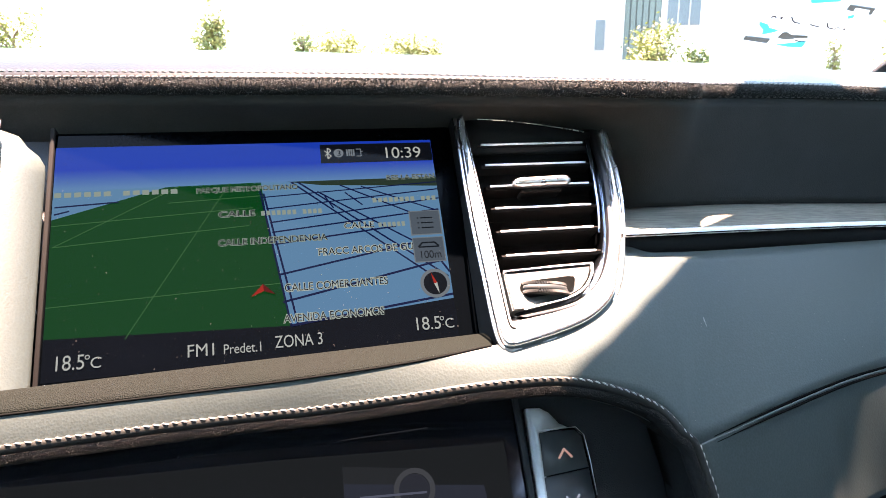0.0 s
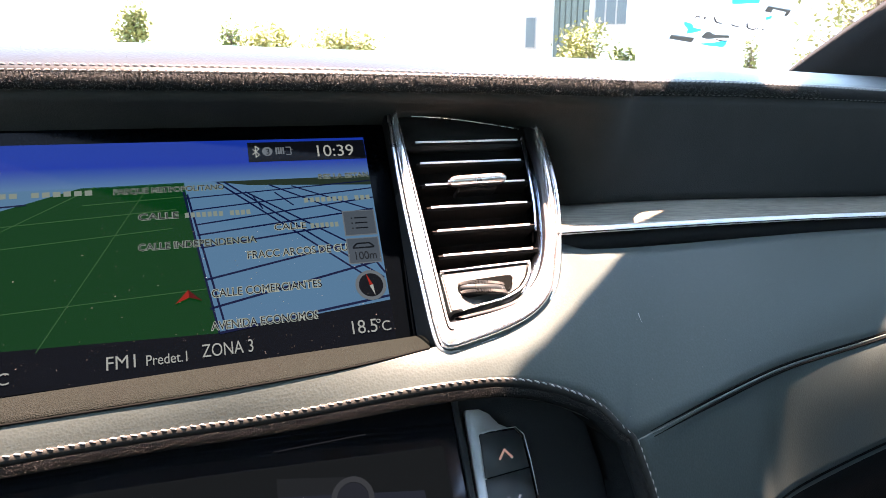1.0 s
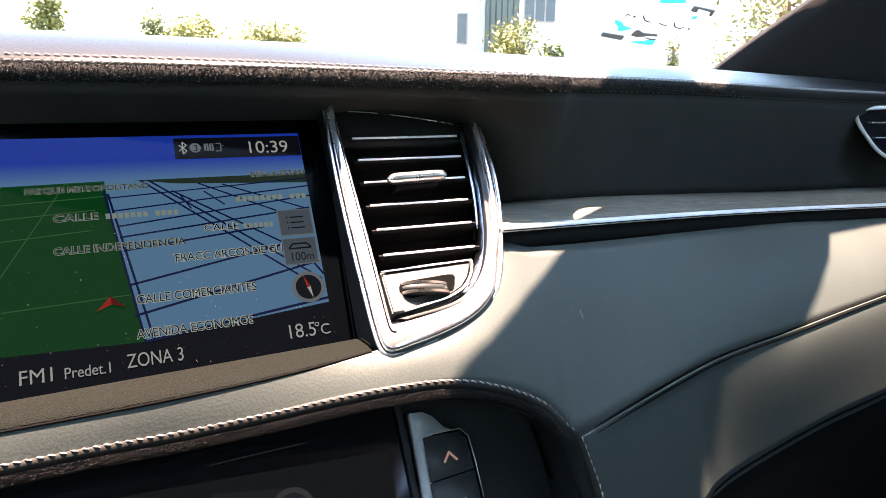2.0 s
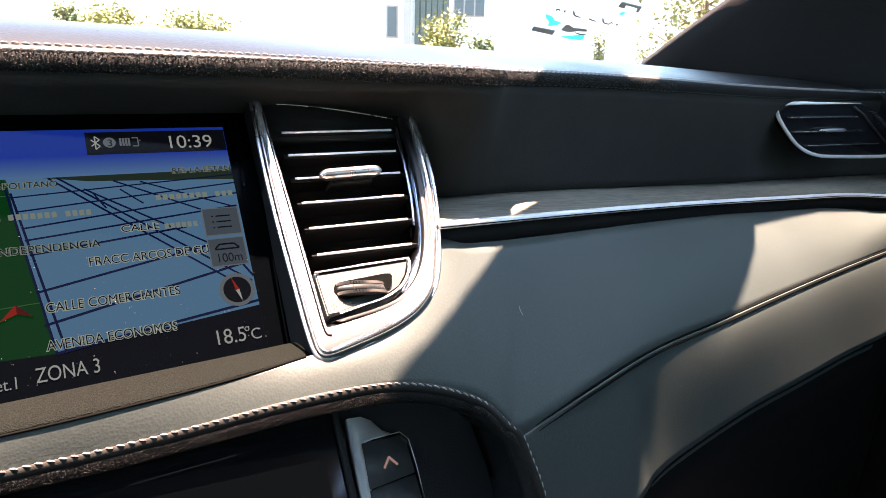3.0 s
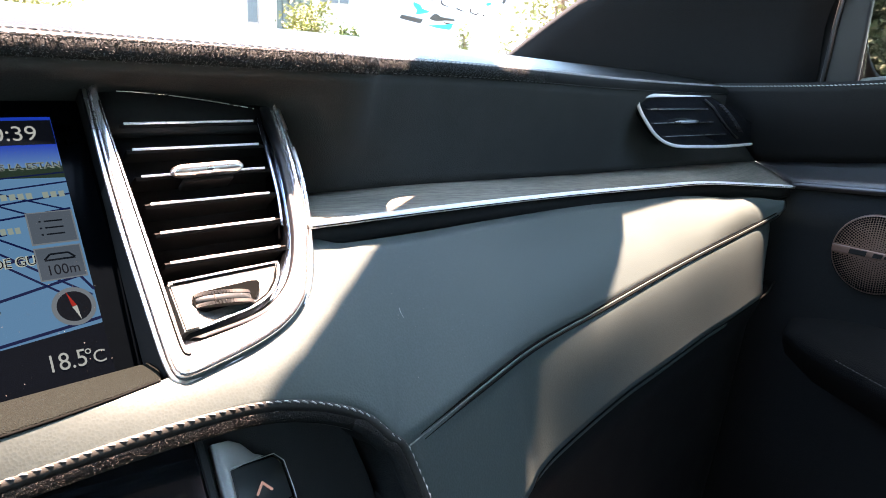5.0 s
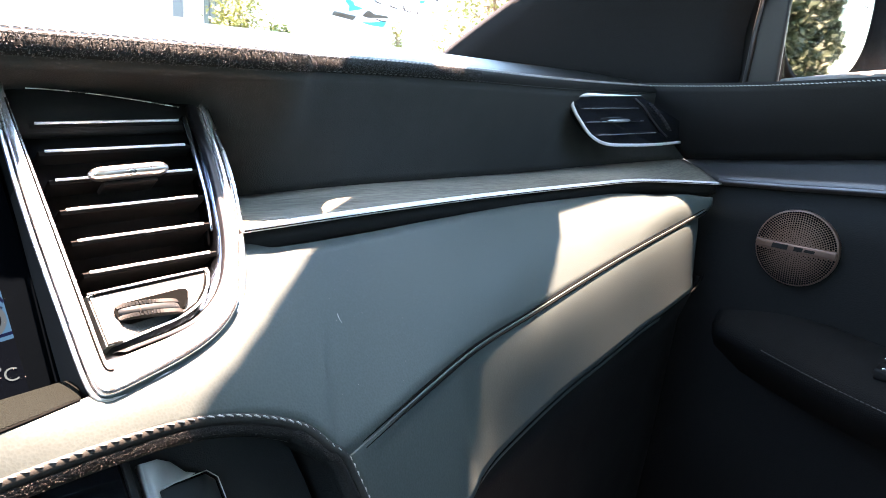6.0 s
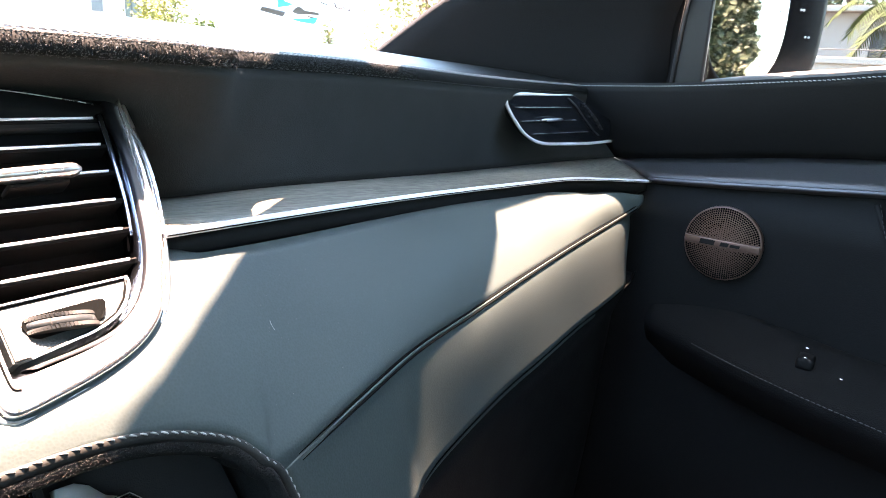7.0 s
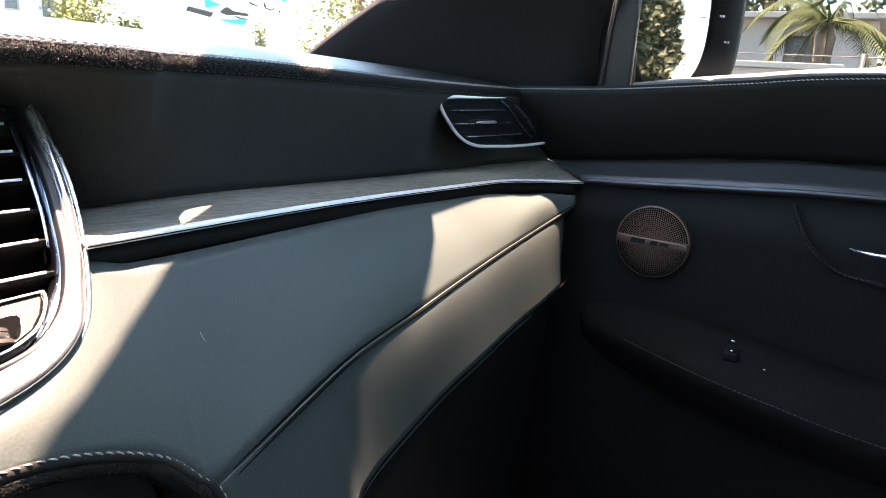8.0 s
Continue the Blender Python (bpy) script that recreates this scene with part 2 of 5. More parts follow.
part("edge_roll", sheet([[c[j] for c in columns] for j in range(9)], 0.004, (0, 1, -0.1)), suede_dimmed, dash, "suede roll under the stitched edge, darkened against the sun")
part("face_panel", sheet([[c[j] for c in columns] for j in range(8, len(columns[0]))], 0.012, (0, 1, -0.1)), suede, dash, "dark suede face panel")

# trim shelf and its chrome lip
rows = [[a.lerp(b, s) + Vector((0, 0, 0.0015 * math.sin(s * math.pi))) for a, b in zip(lip, shelf)] for s in [k / 6 for k in range(7)]]
wood = surface("open_pore_wood", (0.140, 0.133, 0.108), 0.5, grain=0.0006, size=0.0016, vary=0.85, patch=0.02)
stretch = wood.node_tree.nodes.new("ShaderNodeMapping")
stretch.inputs["Scale"].default_value = (0.12, 1.0, 1.0)
for n in wood.node_tree.nodes:
    if n.bl_idname == "ShaderNodeTexNoise":
        wood.node_tree.links.new(stretch.outputs[0], n.inputs["Vector"])
    if n.bl_idname == "ShaderNodeNewGeometry":
        wood.node_tree.links.new(n.outputs["Position"], stretch.inputs[0])
part("trim_shelf", sheet(rows, 0.002, (0, 0.1, -1)), wood, dash, "dark open-pore wood trim shelf")
part("trim_strip", profile_sweep([p + Vector((0, -0.001, 0)) for p in lip], [Vector((0, -1, 0))] * N, [Vector((0, 0, 1))] * N,
     [(-0.002, 0.0012), (0.0004, 0.0014), (0.0014, 0.0008), (0.0018, -0.0004), (0.0014, -0.0016), (-0.002, -0.002)]), bright_trim, dash, "bright metal edge strip")
part("strip_line", tube([p + Vector((0, -0.0030, -0.0006)) for p in lip], 0.00028, 6), pit_black, dash)
part("strip_base", profile_sweep([p + Vector((0, 0.006, -0.006)) for p in lip], [Vector((0, -1, 0))] * N, [Vector((0, 0, 1))] * N,
     [(-0.01, 0.0035), (0.004, 0.0035), (0.0045, -0.004), (-0.01, -0.012)]), slat_black, dash)

# upholstered panels
TOP = [S(-0.609, 0.1300, 0.012), S(-0.0946, 0.1214, 0.017), S(0.0277, 0.1198, 0.0232), S(0.0873, 0.1164, 0.0302), S(0.127, 0.1080, 0.0285), S(0.163, 0.0742, 0.0210),
       Vector((0.1866, 0.3031, 1.1082)), Vector((0.2347, 0.3117, 1.1048)), Vector((0.3109, 0.3238, 1.1012)), Vector((0.3973, 0.3350, 1.0972)), Vector((0.4767, 0.3425, 1.0920)),
       Vector((0.5611, 0.3480, 1.0866)), Vector((0.6279, 0.3445, 1.0795)), Vector((0.6660, 0.3350, 1.0778)), Vector((0.6915, 0.3200, 1.0745))]
# hem points shifted along the camera's sight lines to fit its view
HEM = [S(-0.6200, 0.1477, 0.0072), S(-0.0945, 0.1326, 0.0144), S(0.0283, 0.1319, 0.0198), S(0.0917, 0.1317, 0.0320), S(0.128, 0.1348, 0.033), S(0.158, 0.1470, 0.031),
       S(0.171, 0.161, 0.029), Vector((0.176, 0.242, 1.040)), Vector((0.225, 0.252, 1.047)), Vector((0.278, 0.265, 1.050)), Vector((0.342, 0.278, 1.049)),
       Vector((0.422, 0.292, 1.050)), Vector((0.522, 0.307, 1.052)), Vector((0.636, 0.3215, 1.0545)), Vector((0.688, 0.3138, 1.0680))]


def dense(pts, per=10):
    """Smooth curve through pts with the same number of steps in every stretch, so that two curves keep step."""
    p = [2 * Vector(pts[0]) - Vector(pts[1])] + [Vector(q) for q in pts] + [2 * Vector(pts[-1]) - Vector(pts[-2])]
    out = []
    for i in range(1, len(p) - 2):
        for k in range(per):
            t = k / per
            a, b, c, d = p[i - 1], p[i], p[i + 1], p[i + 2]
            out.append(0.5 * (2 * b + (c - a) * t + (2 * a - 5 * b + 4 * c - d) * t * t + (3 * b - a - 3 * c + d) * t ** 3))
    return out + [p[-2]]


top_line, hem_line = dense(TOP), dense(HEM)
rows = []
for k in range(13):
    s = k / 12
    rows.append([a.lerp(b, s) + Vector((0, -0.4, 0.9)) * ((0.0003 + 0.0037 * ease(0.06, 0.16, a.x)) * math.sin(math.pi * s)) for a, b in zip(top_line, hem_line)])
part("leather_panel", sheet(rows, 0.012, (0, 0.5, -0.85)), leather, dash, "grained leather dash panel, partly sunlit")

# lower edge placed on sight lines from the camera, depth chosen for shading
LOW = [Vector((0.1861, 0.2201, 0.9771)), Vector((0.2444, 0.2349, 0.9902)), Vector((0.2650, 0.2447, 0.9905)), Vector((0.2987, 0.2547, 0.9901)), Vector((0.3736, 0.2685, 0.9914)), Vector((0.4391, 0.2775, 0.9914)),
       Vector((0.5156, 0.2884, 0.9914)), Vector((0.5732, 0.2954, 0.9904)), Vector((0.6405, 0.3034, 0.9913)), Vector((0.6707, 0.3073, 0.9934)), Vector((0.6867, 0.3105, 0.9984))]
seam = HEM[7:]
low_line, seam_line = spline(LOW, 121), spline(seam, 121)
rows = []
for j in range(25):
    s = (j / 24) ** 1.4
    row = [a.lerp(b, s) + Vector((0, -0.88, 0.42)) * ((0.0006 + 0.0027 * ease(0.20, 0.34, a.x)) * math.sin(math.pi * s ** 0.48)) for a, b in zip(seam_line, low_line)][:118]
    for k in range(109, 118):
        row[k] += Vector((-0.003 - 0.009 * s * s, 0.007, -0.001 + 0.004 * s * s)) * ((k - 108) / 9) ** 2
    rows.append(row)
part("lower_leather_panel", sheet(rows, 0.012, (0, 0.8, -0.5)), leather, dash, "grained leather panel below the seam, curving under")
seam_run = seam_line[2:118]
slim = [min(1.0, 0.25 + k / 14) for k in range(len(seam_run))]
part("seam_groove", tube([p + Vector((0, 0.0000, 0.0008)) for p in seam_run], [0.00062 * q for q in slim], 8), pit_black, dash)
part("seam_groove", tube([p + Vector((0, -0.0024, -0.0006)) for p in seam_run], [0.00062 * q for q in slim], 8), pit_black, dash)
part("piping", tube([p + Vector((0, -0.0013, 0.0002)) for p in seam_run], [0.00062 * q for q in slim], 8), leather, dash)
part("scratch", tube(spline([(0.1990, 0.2790, 1.0821), (0.1990, 0.2778, 1.0801), (0.1994, 0.2760, 1.0780)], 5), [0.0001, 0.0002, 0.0002, 0.00022, 0.0001], 5), thread, dash, "pale scratch on the leather")
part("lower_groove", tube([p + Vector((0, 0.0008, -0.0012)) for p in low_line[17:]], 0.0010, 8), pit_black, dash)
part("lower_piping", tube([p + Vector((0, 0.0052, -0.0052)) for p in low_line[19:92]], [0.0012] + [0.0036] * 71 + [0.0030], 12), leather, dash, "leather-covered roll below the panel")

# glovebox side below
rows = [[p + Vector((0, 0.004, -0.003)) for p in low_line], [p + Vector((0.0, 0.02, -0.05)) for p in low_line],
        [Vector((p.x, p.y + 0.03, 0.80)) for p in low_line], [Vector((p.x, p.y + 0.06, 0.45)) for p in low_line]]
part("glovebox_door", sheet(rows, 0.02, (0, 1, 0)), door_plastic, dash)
# dark sheet added behind the gap beside the glovebox, in place of shade
rows = [[Vector((x, 0.41, z)) for x in (0.12, 0.45, 0.80)] for z in (1.06, 0.8, 0.34)]
part("gap_backing", sheet(rows, 0.02, (0, 1, 0)), door_plastic, dash)

# sill bar under the display, flush with the leather's upper edge
axis_out = (S(0, 0, 1) - S(0, 0, 0)).normalized()
rows = []
for q, lift in ((0.0, -0.006), (0.0, -0.0008), (0.03, 0.0004), (0.10, 0.0009), (0.25, 0.0011), (0.50, 0.0012), (0.72, 0.0010), (0.88, 0.0005), (0.96, -0.0003), (1.0, -0.003)):
    row = []
    for k in [*range(58), 58.8, 59.4, 59.7, 59.86, 59.95, 60]:
        u = -0.60 + (0.6990 - 0.0058 * q) * k / 60
        upper = S(u, 0.1074 - 0.0027 * max(u, -0.15) / 0.1, 0.0075)
        lower = at_x(top_line, u) - axis_out * 0.0010
        row.append(upper.lerp(lower, q) + axis_out * (lift - 0.0016 * max(0.0, (k - 59.4) / 0.6) ** 3))
    rows.append(row)
part("sill_bar", sheet(rows, 0.004, (0, 0.8, -0.5)), vinyl_bar, dash, "grained vinyl sill bar under the display")

part("bar_groove", tube([p - axis_out * 0.0001 for p in top_line if p.x < 0.095], 0.0005, 8), pit_black, dash, "dark joint under the sill bar")

# ---- display ----
bezel_black = surface("bezel_black", (0.0007, 0.0011, 0.0016), 0.16, vary=0.2, spec=0.03)
display = thing("infotainment_display", "switched-on car display showing a street map", "display")
bm = bmesh.new()
block(bm, (-0.0885, -0.116, -0.012), (0.0985, 0.008, 0.0), 0.002, stack_pose())
part("bezel", bm, bezel_black, display, "black bezel")


def lit(name, rgb, gain=0.315):
    """Display colour as it looks on the glass."""
    lin = [((c / 255 + 0.055) / 1.055) ** 2.4 if c > 10 else c / 255 / 12.92 for c in rgb]
    return glow(name, lin, gain / 2 ** EXPOSURE)


def flat(name, pts, material, parent, lift, label=""):
    """A thin plate on the display through (across, down) corners."""
    bm = bmesh.new()
    top = [bm.verts.new(S(u, v, lift)) for u, v in pts]
    low = [bm.verts.new(S(u, v, lift - 0.0003)) for u, v in pts]
    bm.faces.new(top)
    bm.faces.new(low[::-1])
    for k in range(len(pts)):
        bm.faces.new((top[k - 1], top[k], low[k], low[k - 1]))
    bmesh.ops.recalc_face_normals(bm, faces=bm.faces)
    return part(name, bm, material, parent, label, smooth=False)


def stroke(bm, u0, v0, u1, v1, w, lift):
    d = Vector((u1 - u0, v1 - v0)).normalized()
    a, c = -d.y * w / 2, d.x * w / 2
    bm.faces.new([bm.verts.new(S(u, v, lift)) for u, v in ((u0 + a, v0 + c), (u1 + a, v1 + c), (u1 - a, v1 - c), (u0 - a, v0 - c))])


def writing(name, text, u, v, size, material, parent, lift, width=None, lean=0.0, bold=0.0):
    """Built-in lettering whose baseline starts at (across, down)."""
    cu = bpy.data.curves.new(name, "FONT")
    cu.body, cu.size, cu.extrude, cu.offset = text, 1.0, 0.0, bold
    ob = bpy.data.objects.new(name, cu)
    me = bpy.data.meshes.new_from_object(ob)
    bpy.data.objects.remove(ob)
    long = max(p.co.x for p in me.vertices)
    sx = (width / long) if width else size
    me.transform(stack_pose(u, v, lift) @ Matrix.Rotation(lean, 4, "Z") @ Matrix.Diagonal((sx, size, 1, 1)))
    me.materials.append(material)
    ob = new(name, me)
    ob.parent = parent
    return ob


def bars(name, u0, v0, u1, words, height, material, parent, lift):
    """Lettering that cannot be read: plain bars, a bar a word."""
    bm = bmesh.new()
    pitch = (u1 - u0) / (sum(words) + len(words) - 1)
    at = u0
    for n in words:
        for k in range(n):
            stroke(bm, at, v0 - height / 2, at + pitch * 0.72, v0 - height / 2 - 0.0001, height, lift)
            at += pitch
        at += pitch
    return part(name, bm, material, parent, smooth=False)


map_sky = lit("map_sky", (40, 70, 200))
t = map_sky.node_tree
geo = t.nodes.new("ShaderNodeNewGeometry")
sep = t.nodes.new("ShaderNodeSeparateXYZ")
rmp = t.nodes.new("ShaderNodeMapRange")
rmp.inputs["From Min"].default_value, rmp.inputs["From Max"].default_value = 1.1428, 1.160
ramp = t.nodes.new("ShaderNodeValToRGB")
ramp.color_ramp.elements[0].color = (0.17, 0.38, 0.80, 1)
ramp.color_ramp.elements[1].color = (0.012, 0.070, 0.72, 1)
mid = ramp.color_ramp.elements.new(0.45)
mid.color = (0.014, 0.075, 0.78, 1)
t.links.new(geo.outputs["Position"], sep.inputs[0])
t.links.new(sep.outputs["Z"], rmp.inputs["Value"])
t.links.new(rmp.outputs["Result"], ramp.inputs[0])
t.links.new(ramp.outputs[0], t.nodes["Principled BSDF"].inputs["Emission Color"])
map_green, map_blue, map_road = lit("map_green", (10, 84, 37)), lit("map_blue", (112, 166, 218)), lit("map_road", (22, 34, 88))
map_far, map_line, map_black = lit("map_far", (52, 70, 60)), lit("map_line", (74, 128, 82)), lit("map_black", (20, 24, 34))
map_strip, ink, pale = lit("map_strip", (12, 18, 30)), lit("map_ink", (12, 16, 30)), lit("map_pale", (216, 224, 226))
map_dim = lit("map_dim", (172, 190, 186))
map_halo, arrow_red, arrow_dark = lit("map_halo", (214, 228, 224)), lit("arrow_red", (205, 52, 40)), lit("arrow_dark", (120, 26, 24))
grey_button, grey_rim, grey_dark = lit("grey_button", (100, 114, 132)), lit("grey_rim", (138, 150, 164)), lit("grey_dark", (22, 28, 38))

flat("map_sky", [(-0.087, 0.0), (0.087, 0.0), (0.087, 0.021), (-0.087, 0.0225)], map_sky, display, 0.00010, "blue sky band of the map")
flat("map_park", [(-0.087, 0.0225), (0.002, 0.021), (0.005, 0.049), (0.012, 0.092), (-0.087, 0.0895)], map_green, display, 0.00010, "green park area of the map")
flat("map_block", [(0.002, 0.021), (0.087, 0.021), (0.087, 0.085), (0.012, 0.092), (0.005, 0.049)], map_blue, display, 0.00010, "pale blue street area of the map")
flat("map_block", [(-0.087, 0.0225), (-0.039, 0.0215), (-0.087, 0.036)], map_blue, display, 0.00016)
flat("map_haze", [(0.014, 0.0212), (0.087, 0.0212), (0.087, 0.0262), (0.03, 0.0236)], map_far, display, 0.00016)
flat("status_strip", [(-0.087, 0.0895), (0.012, 0.092), (0.087, 0.085), (0.087, 0.1055), (-0.087, 0.1075)], map_strip, display, 0.00010, "dark status strip")
ROADS = [(0.004, 0.035, 0.087, 0.028), (0.006, 0.042, 0.087, 0.033), (0.006, 0.047, 0.086, 0.039), (0.007, 0.053, 0.064, 0.047), (0.008, 0.068, 0.072, 0.056),
         (0.009, 0.081, 0.083, 0.066), (0.012, 0.092, 0.087, 0.083), (0.002, 0.029, 0.087, 0.024), (0.003, 0.027, 0.015, 0.0915), (0.016, 0.0215, 0.077, 0.072),
         (0.019, 0.0215, 0.086, 0.074), (0.028, 0.027, 0.079, 0.060), (0.039, 0.024, 0.086, 0.047), (0.031, 0.029, 0.035, 0.036), (0.041, 0.028, 0.049, 0.035), (0.049, 0.025, 0.086, 0.040),
         (0.0015, 0.0255, 0.012, 0.092), (0.08, 0.060, 0.087, 0.072)]
for u0, v0, u1, v1 in ROADS:
    bm = bmesh.new()
    stroke(bm, u0, v0, u1, v1, 0.0005 + 0.006 * max(0, (v0 + v1) / 2 - 0.022) ** 0.8 * 0.9, 0.00022)
    part("road_line", bm, map_road, display, smooth=False)
for u0, v0, u1, v1 in ((-0.012, 0.021, -0.056, 0.092), (-0.034, 0.0215, -0.086, 0.049), (-0.086, 0.049, -0.004, 0.043), (-0.087, 0.076, 0.009, 0.072), (-0.039, 0.030, 0.003, 0.028), (-0.087, 0.039, -0.002, 0.034)):
    bm = bmesh.new()
    stroke(bm, u0, v0, u1, v1, 0.0004, 0.00020)
    part("grid_line", bm, map_line, display, smooth=False)
for u0, u1, v in ((-0.086, -0.06, 0.030), (-0.086, -0.08, 0.0335)):
    bm = bmesh.new()
    stroke(bm, u0, v, u1, v - 0.0015, 0.0007, 0.00024)
    part("road_line", bm, map_road, display, smooth=False)

for text, u, v, wide, mat, size in (("PARQUE METROPOLITANO", -0.027, 0.0255, 0.046, map_halo, 0.0036), ("CALLE", -0.0175, 0.0383, 0.0165, map_halo, 0.0042), ("CALLE", 0.039, 0.0470, 0.0145, ink, 0.0042), ("CALLE INDEPENDENCIA", -0.018, 0.0525, 0.049, map_halo, 0.0044),
                              ("FRACC ARCOS DE GU", 0.026, 0.0598, 0.045, ink, 0.0050), ("CALLE COMERCIANTES", 0.010, 0.0762, 0.047, ink, 0.0052),
                              ("AVENIDA ECONOMOS", 0.009, 0.0905, 0.045, ink, 0.0052), ("RES LA ESTAN", 0.062, 0.022, 0.0245, map_halo, 0.0034)):
    writing("street_name", text, u, v, size, map_halo if mat is ink else map_dim, display, 0.00026, wide, radians(0.4), 0.055)
    writing("street_name", text, u, v, size, ink if mat is ink else grey_dark, display, 0.00032, wide, radians(0.4), -0.004)
for u0, v, u1, words in ((-0.0865, 0.0250, -0.034, (6, 6)), (0.0015, 0.0380, 0.030, (7, 4)), (0.054, 0.0337, 0.086, (8, 3)), (0.0555, 0.0468, 0.069, (6,))):
    tagged(bars("street_name", u0, v + 0.0004, u1, words, 0.0024, map_dim, display, 0.00026), kind="stuff")
flat("status_box", [(0.031, 0.0015), (0.0868, 0.0015), (0.0868, 0.0118), (0.031, 0.0118)], map_black, display, 0.00026)
writing("clock", "10:39", 0.0615, 0.0100, 0.0088, pale, display, 0.00036, 0.0195)
bm = bmesh.new()
for a, b, c, d in ((0.0345, 0.0035, 0.0345, 0.0095), (0.0345, 0.0035, 0.0362, 0.005), (0.0362, 0.005, 0.0330, 0.0080), (0.0330, 0.005, 0.0362, 0.0080), (0.0362, 0.0080, 0.0345, 0.0095)):
    stroke(bm, a, b, c, d, 0.0005, 0.00036)
part("wireless_symbol", bm, pale, display, smooth=False)


def disc(name, u, v, r, material, parent, lift, r0=0.0, label=""):
    bm = bmesh.new()
    n = 40
    hi = [bm.verts.new(S(u + r * math.cos(6.2832 * k / n), v + r * math.sin(6.2832 * k / n), lift)) for k in range(n)]
    if r0:
        lo = [bm.verts.new(S(u + r0 * math.cos(6.2832 * k / n), v + r0 * math.sin(6.2832 * k / n), lift)) for k in range(n)]
        for k in range(n):
            bm.faces.new((hi[k - 1], hi[k], lo[k], lo[k - 1]))
    else:
        bm.faces.new(hi)
    return part(name, bm, material, parent, label, smooth=False)


disc("phone_symbol", 0.0398, 0.0065, 0.0024, grey_rim, display, 0.00036)
writing("phone_symbol", "3", 0.0389, 0.0082, 0.0045, map_black, display, 0.00044)
bm = bmesh.new()
for k in range(4):
    stroke(bm, 0.0440 + k * 0.0011, 0.0045, 0.0440 + k * 0.0011, 0.0082, 0.0008, 0.00036)
for a, b, c, d in ((0.0485, 0.0045, 0.0508, 0.0045), (0.0508, 0.0045, 0.0508, 0.0084), (0.0485, 0.0084, 0.0508, 0.0084), (0.0512, 0.0058, 0.0518, 0.0058)):
    stroke(bm, a, b, c, d, 0.0005, 0.00036)
part("battery_symbol", bm, grey_rim, display, smooth=False)

for v0 in (0.040, 0.054):
    rim = [(0.0708, v0 - 0.0004), (0.0862, v0 - 0.0004), (0.0862, v0 + 0.0124), (0.0708, v0 + 0.0124)]
    box = flat("menu_key", rim, grey_rim, display, 0.00032)
    flat("key_face", [(0.0713, v0), (0.0857, v0), (0.0857, v0 + 0.0119), (0.0713, v0 + 0.0119)], grey_button, display, 0.00040)
bm = bmesh.new()
for k in range(3):
    stroke(bm, 0.0762, 0.0435 + 0.0026 * k, 0.0822, 0.0435 + 0.0026 * k, 0.0006, 0.00050)
    stroke(bm, 0.0745, 0.0435 + 0.0026 * k, 0.0752, 0.0435 + 0.0026 * k, 0.0006, 0.00050)
part("list_symbol", bm, grey_dark, display, smooth=False)
bm = bmesh.new()
for a, b, c, d in ((0.0735, 0.0585, 0.0755, 0.0565), (0.0755, 0.0565, 0.0815, 0.0565), (0.0815, 0.0565, 0.0835, 0.0585), (0.0735, 0.0587, 0.0835, 0.0587)):
    stroke(bm, a, b, c, d, 0.0007, 0.00050)
part("scale_symbol", bm, grey_dark, display, smooth=False)
writing("scale", "100m", 0.0732, 0.0645, 0.0056, grey_dark, display, 0.00050, 0.0108)
disc("compass_rim", 0.0792, 0.0772, 0.0072, grey_rim, display, 0.00036)
disc("compass_face", 0.0792, 0.0772, 0.0056, map_black, display, 0.00044)
flat("compass_needle", [(0.0775, 0.0715), (0.0801, 0.0770), (0.0785, 0.0772)], arrow_red, display, 0.00054)
flat("compass_needle", [(0.0801, 0.0770), (0.0785, 0.0774), (0.0806, 0.0825)], pale, display, 0.00054)
flat("position_arrow", [(0.0008, 0.0718), (0.0010, 0.0752), (-0.0045, 0.0775)], arrow_red, display, 0.00054, "red position arrow")
flat("position_arrow", [(0.0008, 0.0718), (0.0060, 0.0770), (0.0010, 0.0752)], arrow_dark, display, 0.00054)
writing("temperature", "18.5", -0.0832, 0.1030, 0.0089, pale, display, 0.00036, 0.0120)
writing("temperature", "18.5", 0.0662, 0.0992, 0.0088, pale, display, 0.00036, 0.0128)
for u, v, s in ((-0.0695, 0.1030, 0.0066), (0.0805, 0.0992, 0.0066)):
    disc("degree_sign", u - 0.0006, v - s * 0.72, 0.0010, pale, display, 0.00036, 0.0006)
    writing("degree_letter", "C", u + 0.0004, v, s, pale, display, 0.00036)
writing("radio_band", "FM1", -0.0318, 0.1022, 0.0079, pale, display, 0.00036, 0.0112)
writing("radio_preset", "Predet.1", -0.0170, 0.1022, 0.0062, pale, display, 0.00036, 0.0158)
writing("radio_station", "ZONA 3", 0.0045, 0.1015, 0.0078, pale, display, 0.00036, 0.0205)
bm = bmesh.new()
stroke(bm, -0.0860, 0.1085, 0.070, 0.1085, 0.0003, 0.0008)
part("bezel_line", bm, satin, display, smooth=False)
dust = surface("dust", (0.035, 0.036, 0.035), 0.9)
rnd = random.Random(5)
bm = bmesh.new()
for k in range(330):
    u, v, r = rnd.uniform(-0.086, 0.090), 0.106 * rnd.random() ** 0.36, rnd.choice((0.00005, 0.00007, 0.00008, 0.00010, 0.00018))
    bm.faces.new([bm.verts.new(S(u + r * math.cos(a) * rnd.uniform(0.6, 1.6), v + r * math.sin(a) * rnd.uniform(0.6, 1.4), 0.00062)) for a in (0, 1.3, 2.5, 3.8, 5.1)])
tagged(part("dust_specks", bm, dust, display, "pale dust specks", smooth=False), kind="stuff")

